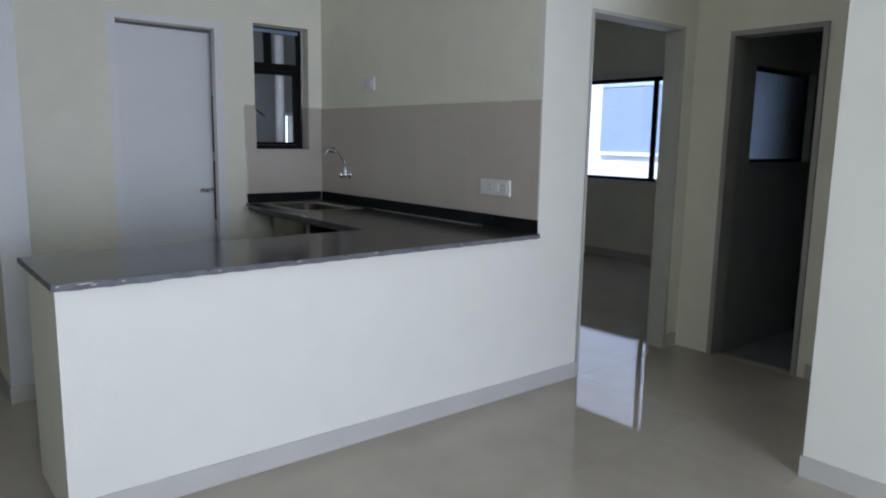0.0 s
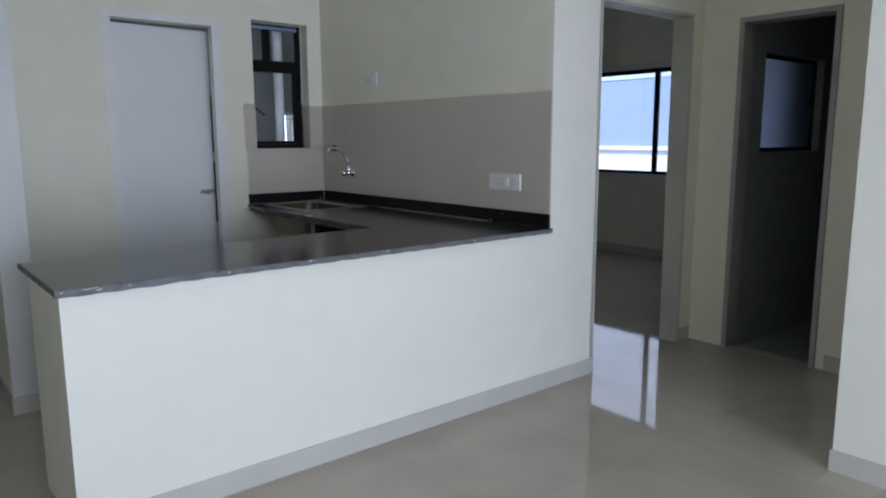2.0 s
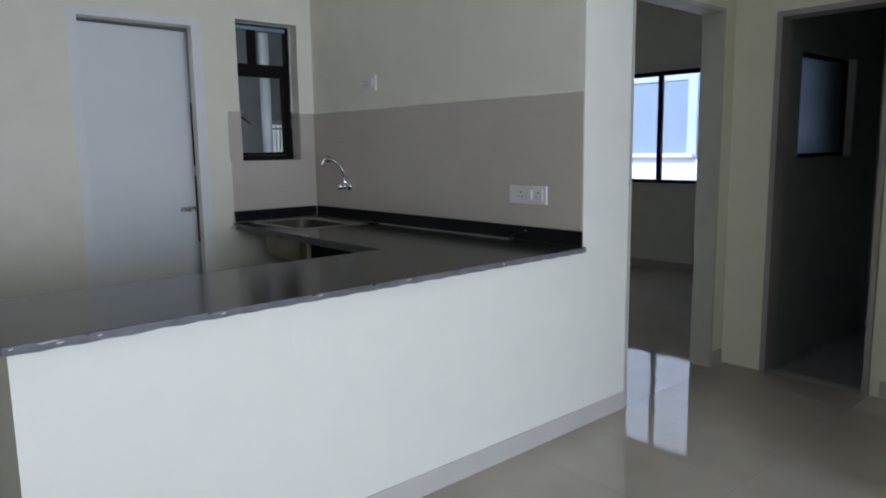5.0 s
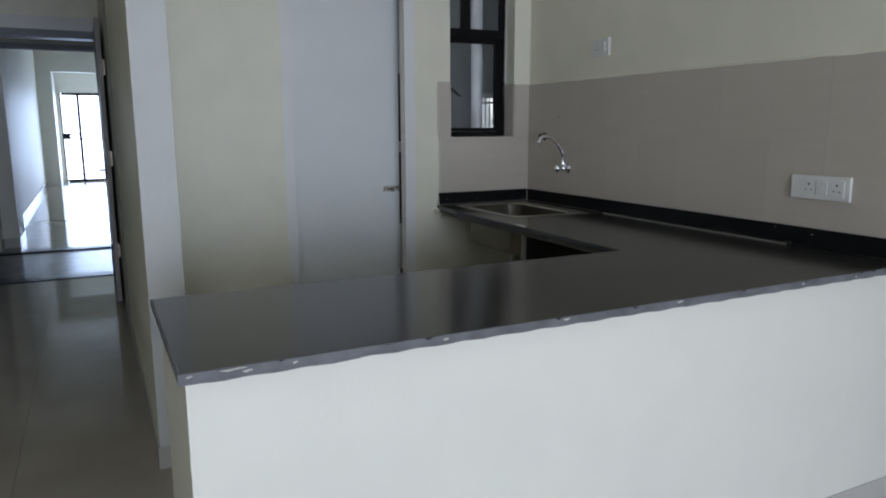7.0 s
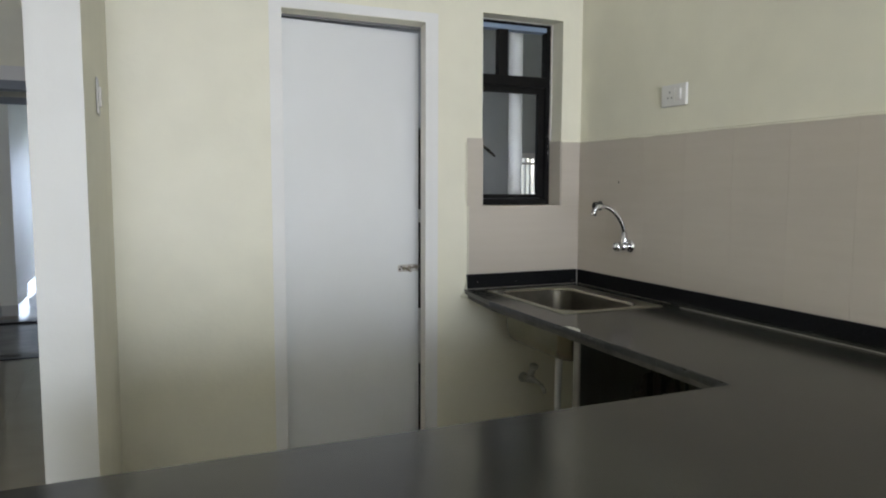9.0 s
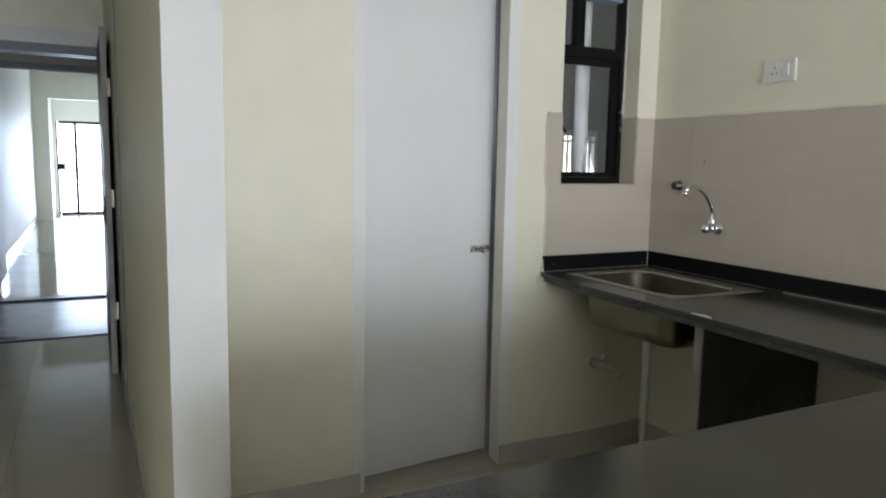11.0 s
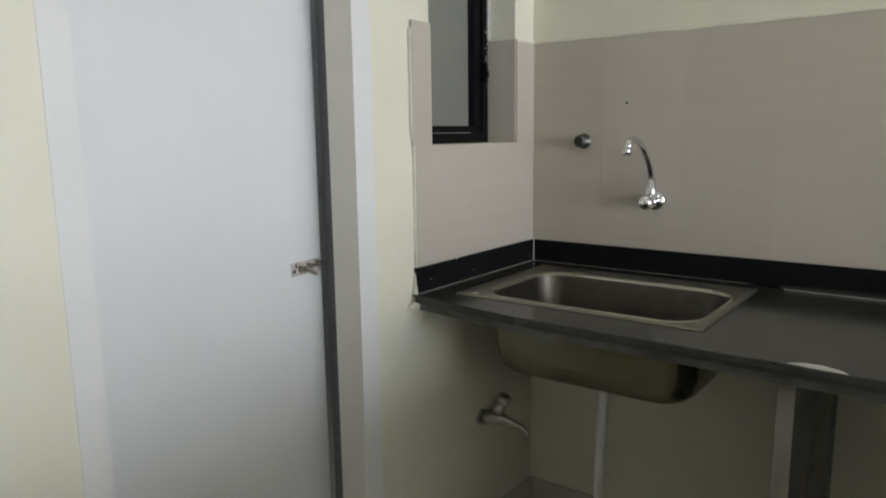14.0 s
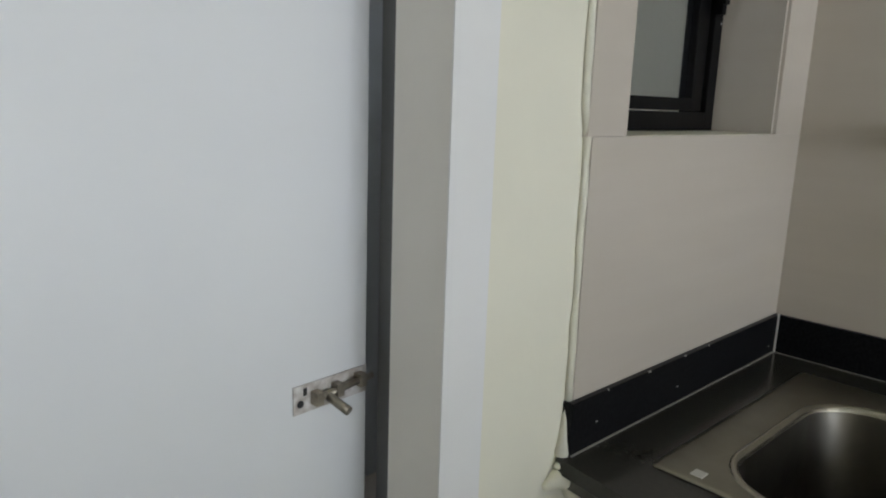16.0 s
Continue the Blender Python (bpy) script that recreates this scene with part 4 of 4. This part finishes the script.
structure("lintel_band_bedroom", boxes((4.085, 4.1, -1.7, 1.35, 2.11, 2.17)), WHITE_TRIM, "pale band above the bedroom window", "trim")

nb = thing("neighbour_building", (9, 0, -9), "pale blue-grey apartment block facing the bedroom", "building")
part("wall", boxes((9.0, 12, -9, 9, -9.0, 9.0)), FACADE, nb)
part("panel", boxes((8.985, 8.9985, 2.23, 4.4, 1.17, 2.46)), FACADE_BLUE, nb, "blue-grey facade panel")
part("panel_frame", boxes((8.97, 8.9985, 2.05, 2.229, 1.10, 2.55), (8.97, 8.9985, 2.229, 4.4, 2.461, 2.55)), FACADE_PALE, nb, "pale blue-grey border of the facade panel")
part("ledge", boxes((8.93, 8.9985, 2.1, 4.4, 1.10, 1.169)), FACADE, nb, "white ledge below the facade panel")
for z in (-5.0, -1.9):
    wdw = part("window", boxes((8.97, 9.0 - 0.001, -3.2, -1.8, z, z + 1.2)), DARKFRAME, nb)
part("window", boxes((8.97, 8.999, -3.2, -1.8, 1.2, 2.4)), DARKFRAME, nb)

# ---- bathroom doorway ----
structure("door_frame_bathroom", boxes((1.435, 1.585, -2.57, -2.54, 0, 2.03), (1.435, 1.585, -3.12, -3.09, 0, 2.03), (1.435, 1.585, -3.12, -2.54, 2.03, 2.06)), LIPPING, "grey beige bathroom door frame", "door frame")
structure("door_frame_bedroom", boxes((1.290, 1.315, -2.305, -2.175, 0, 2.08), (0.391, 0.41, -2.31, -2.17, 0, 2.08), (0.391, 1.315, -2.305, -2.175, 2.08, 2.10)), FRAME_BEIGE, "worn beige bedroom door frame", "door frame")

# Frosted pane stands in for a bluish reflection on the dark wall tiles.
refl_pane = thing("pane_bathroom_reflection", (2.16, -2.5, 1.25), "frosted pane standing in for a bluish reflection on the tiles", "window", kind="structure")
part("window_frame", boxes((1.73, 1.755, -2.52, -2.48, 1.25, 1.88), (2.575, 2.60, -2.52, -2.48, 1.25, 1.88), (1.755, 2.575, -2.52, -2.48, 1.25, 1.275), (1.755, 2.575, -2.52, -2.48, 1.855, 1.88)), DARKFRAME, refl_pane)
vp = part("pane", boxes((1.755, 2.575, -2.503, -2.497, 1.275, 1.855)), FROST, refl_pane)
fb = FROST.node_tree.nodes["Principled BSDF"]
fb.inputs["Transmission Weight"].default_value = 0.9

# ---- wall tiles ----
tile_bed_a = structure("tile_bed_sink_wall", boxes((-0.0077, 0.0, -2.323, 0.0, 0.86, DADO_TOP - 0.002)), DADO_GROUT, "grout bed of the tiled sink wall", "tiling")
tile_bed_b = structure("tile_bed_back_wall", boxes((-0.620, -0.55, -0.003, 0.0, 0.86, 1.2745), (-0.55, -0.113, -0.003, 0.0, 0.86, 1.274), (-0.629, -0.55, -0.003, 0.0, 1.2745, DADO_TOP - 0.002), (-0.113, 0.0, -0.003, 0.0, 0.86, DADO_TOP - 0.002)), DADO_GROUT, "grout bed of the tiled back wall", "tiling")


def tile_mesh(sx, sy, sz, bev=0.0012):
    bm = bmesh.new()
    box(bm, 0, sx, 0, sy, 0, sz)
    me = bpy.data.meshes.new("tile")
    bmesh.ops.recalc_face_normals(bm, faces=bm.faces[:])
    bm.to_mesh(me)
    bm.free()
    return me


bm = bmesh.new()
zs = [0.945 + 0.033 * k for k in range(20)]
tube(bm, [(-0.6225 - (0.009 if z > 1.277 else 0) + rng.uniform(-0.0012, 0.0012), -0.003, min(z, DADO_TOP)) for z in zs], [rng.uniform(0.0036, 0.0056) for _ in zs], 8)
tube(bm, [(-0.628, -0.004, 0.862), (-0.630, -0.004, 0.885), (-0.627, -0.004, 0.905), (-0.625, -0.004, 0.948)], [0.005, 0.011, 0.008, 0.004], 8)
tube(bm, [(-0.645, -0.006, 0.868), (-0.632, -0.010, 0.872), (-0.615, -0.014, 0.868)], [0.003, 0.008, 0.004], 8)
structure("tile_edge_cement", bm, BEAD, "uneven cream painted cement bead along the tile edge", "cement bead")


def paint_lip(bm, a, b, out):
    """The hand-cut lower border of the wall paint lapping over the top of the tiles."""
    a, b, out = Vector(a), Vector(b), Vector(out)
    n = int((b - a).length / 0.015)
    prev = None
    for i in range(n + 1):
        p = a + (b - a) * (i / n)
        low = DADO_TOP - 0.003 - 0.006 * (0.5 + 0.5 * noise.noise(p * 9.0)) - 0.004 * max(0, noise.noise(p * 2.3 + Vector((3, 1, 0))))
        cur = [bm.verts.new((p.x + out.x * o, p.y + out.y * o, z)) for o, z in ((0.0, DADO_TOP + 0.004), (0.0095, DADO_TOP + 0.0002), (0.0099, low + 0.001), (0.0088, low), (0.0, DADO_TOP - 0.0015))]
        if prev:
            for k in range(5):
                bm.faces.new((prev[k], prev[(k + 1) % 5], cur[(k + 1) % 5], cur[k]))
        else:
            bm.faces.new(cur)
        prev = cur
    bm.faces.new(list(reversed(prev)))


bm = bmesh.new()
paint_lip(bm, (0.0, -0.011, 0), (0.0, -2.322, 0), (-1, 0, 0))
structure("trim_paint_sink_wall", bm, PAINT, "uneven hand-cut paint border over the tiles", "paint edge")
bm = bmesh.new()
paint_lip(bm, (-0.113, 0.0, 0), (-0.0005, 0.0, 0), (0, -1, 0))
structure("trim_paint_window_wall", bm, PAINT, "uneven hand-cut paint border beside the window", "paint edge")
tile_cache = {}


def tile(parent, mat, x0, x1, y0, y1, z0, z1):
    key = (round(x1 - x0, 4), round(y1 - y0, 4), round(z1 - z0, 4), mat.name)
    if key not in tile_cache:
        me = tile_mesh(*key[:3])
        me.materials.append(mat)
        tile_cache[key] = me
    ob = new("tile", tile_cache[key])
    ob.location = (x0, y0, z0)
    ob.parent = parent
    return ob


G = 0.0003
ROWS = [(0.9525, 1.2745), (1.2745, DADO_TOP)]
y = 0.0
while y > -2.3:
    y2 = max(y - 0.25, -2.324)
    for z0, z1 in ROWS:
        tile(tile_bed_a, DADO, -0.0085, -0.003, y2 + G, y - G, z0 + G, z1 - G)
    y = y2
tile(tile_bed_b, DADO, -0.620, -0.0085, -0.0085, -0.003, 0.9515, 1.2745)
tile(tile_bed_b, DADO, -0.629, -0.5505, -0.0085, -0.003, 1.2750, DADO_TOP)
tile(tile_bed_b, DADO, -0.1125, -0.0085, -0.0085, -0.003, 1.2750, DADO_TOP)
tile(tile_bed_b, DADO, -0.1175, -0.1130, -0.003, 0.0995, 1.2755, DADO_TOP)
tile(tile_bed_b, DADO, -0.5500, -0.5455, -0.003, 0.0995, 1.2755, DADO_TOP)

# ---- floor tiles ----
T = 0.8


def lay(x0, x1, y0, y1, ox, oy):
    i0, i1 = math.floor((x0 - ox) / T), math.ceil((x1 - ox) / T)
    j0, j1 = math.floor((y0 - oy) / T), math.ceil((y1 - oy) / T)
    for i in range(i0, i1):
        for j in range(j0, j1):
            a0, a1 = max(x0, ox + i * T), min(x1, ox + (i + 1) * T)
            b0, b1 = max(y0, oy + j * T), min(y1, oy + (j + 1) * T)
            if a1 - a0 > 0.02 and b1 - b0 > 0.02:
                tile(FLOOR_SLAB, FLOOR, a0 + 0.0005, a1 - 0.0005, b0 + 0.0005, b1 - 0.0005, -0.010, 0.0)


lay(-3.49, -2.165, -8.5, 3.28, 0.385, -2.325)
lay(-2.165, 0.0, -8.5, 0.0, 0.385, -2.325)
lay(0.0, 1.45, -3.72, -2.325, 0.385, -2.325)
lay(0.0, 0.17, -8.5, -3.72, 0.385, -2.325)
lay(0.39, 4.1, -2.325, 2.2, 0.385, -2.325)
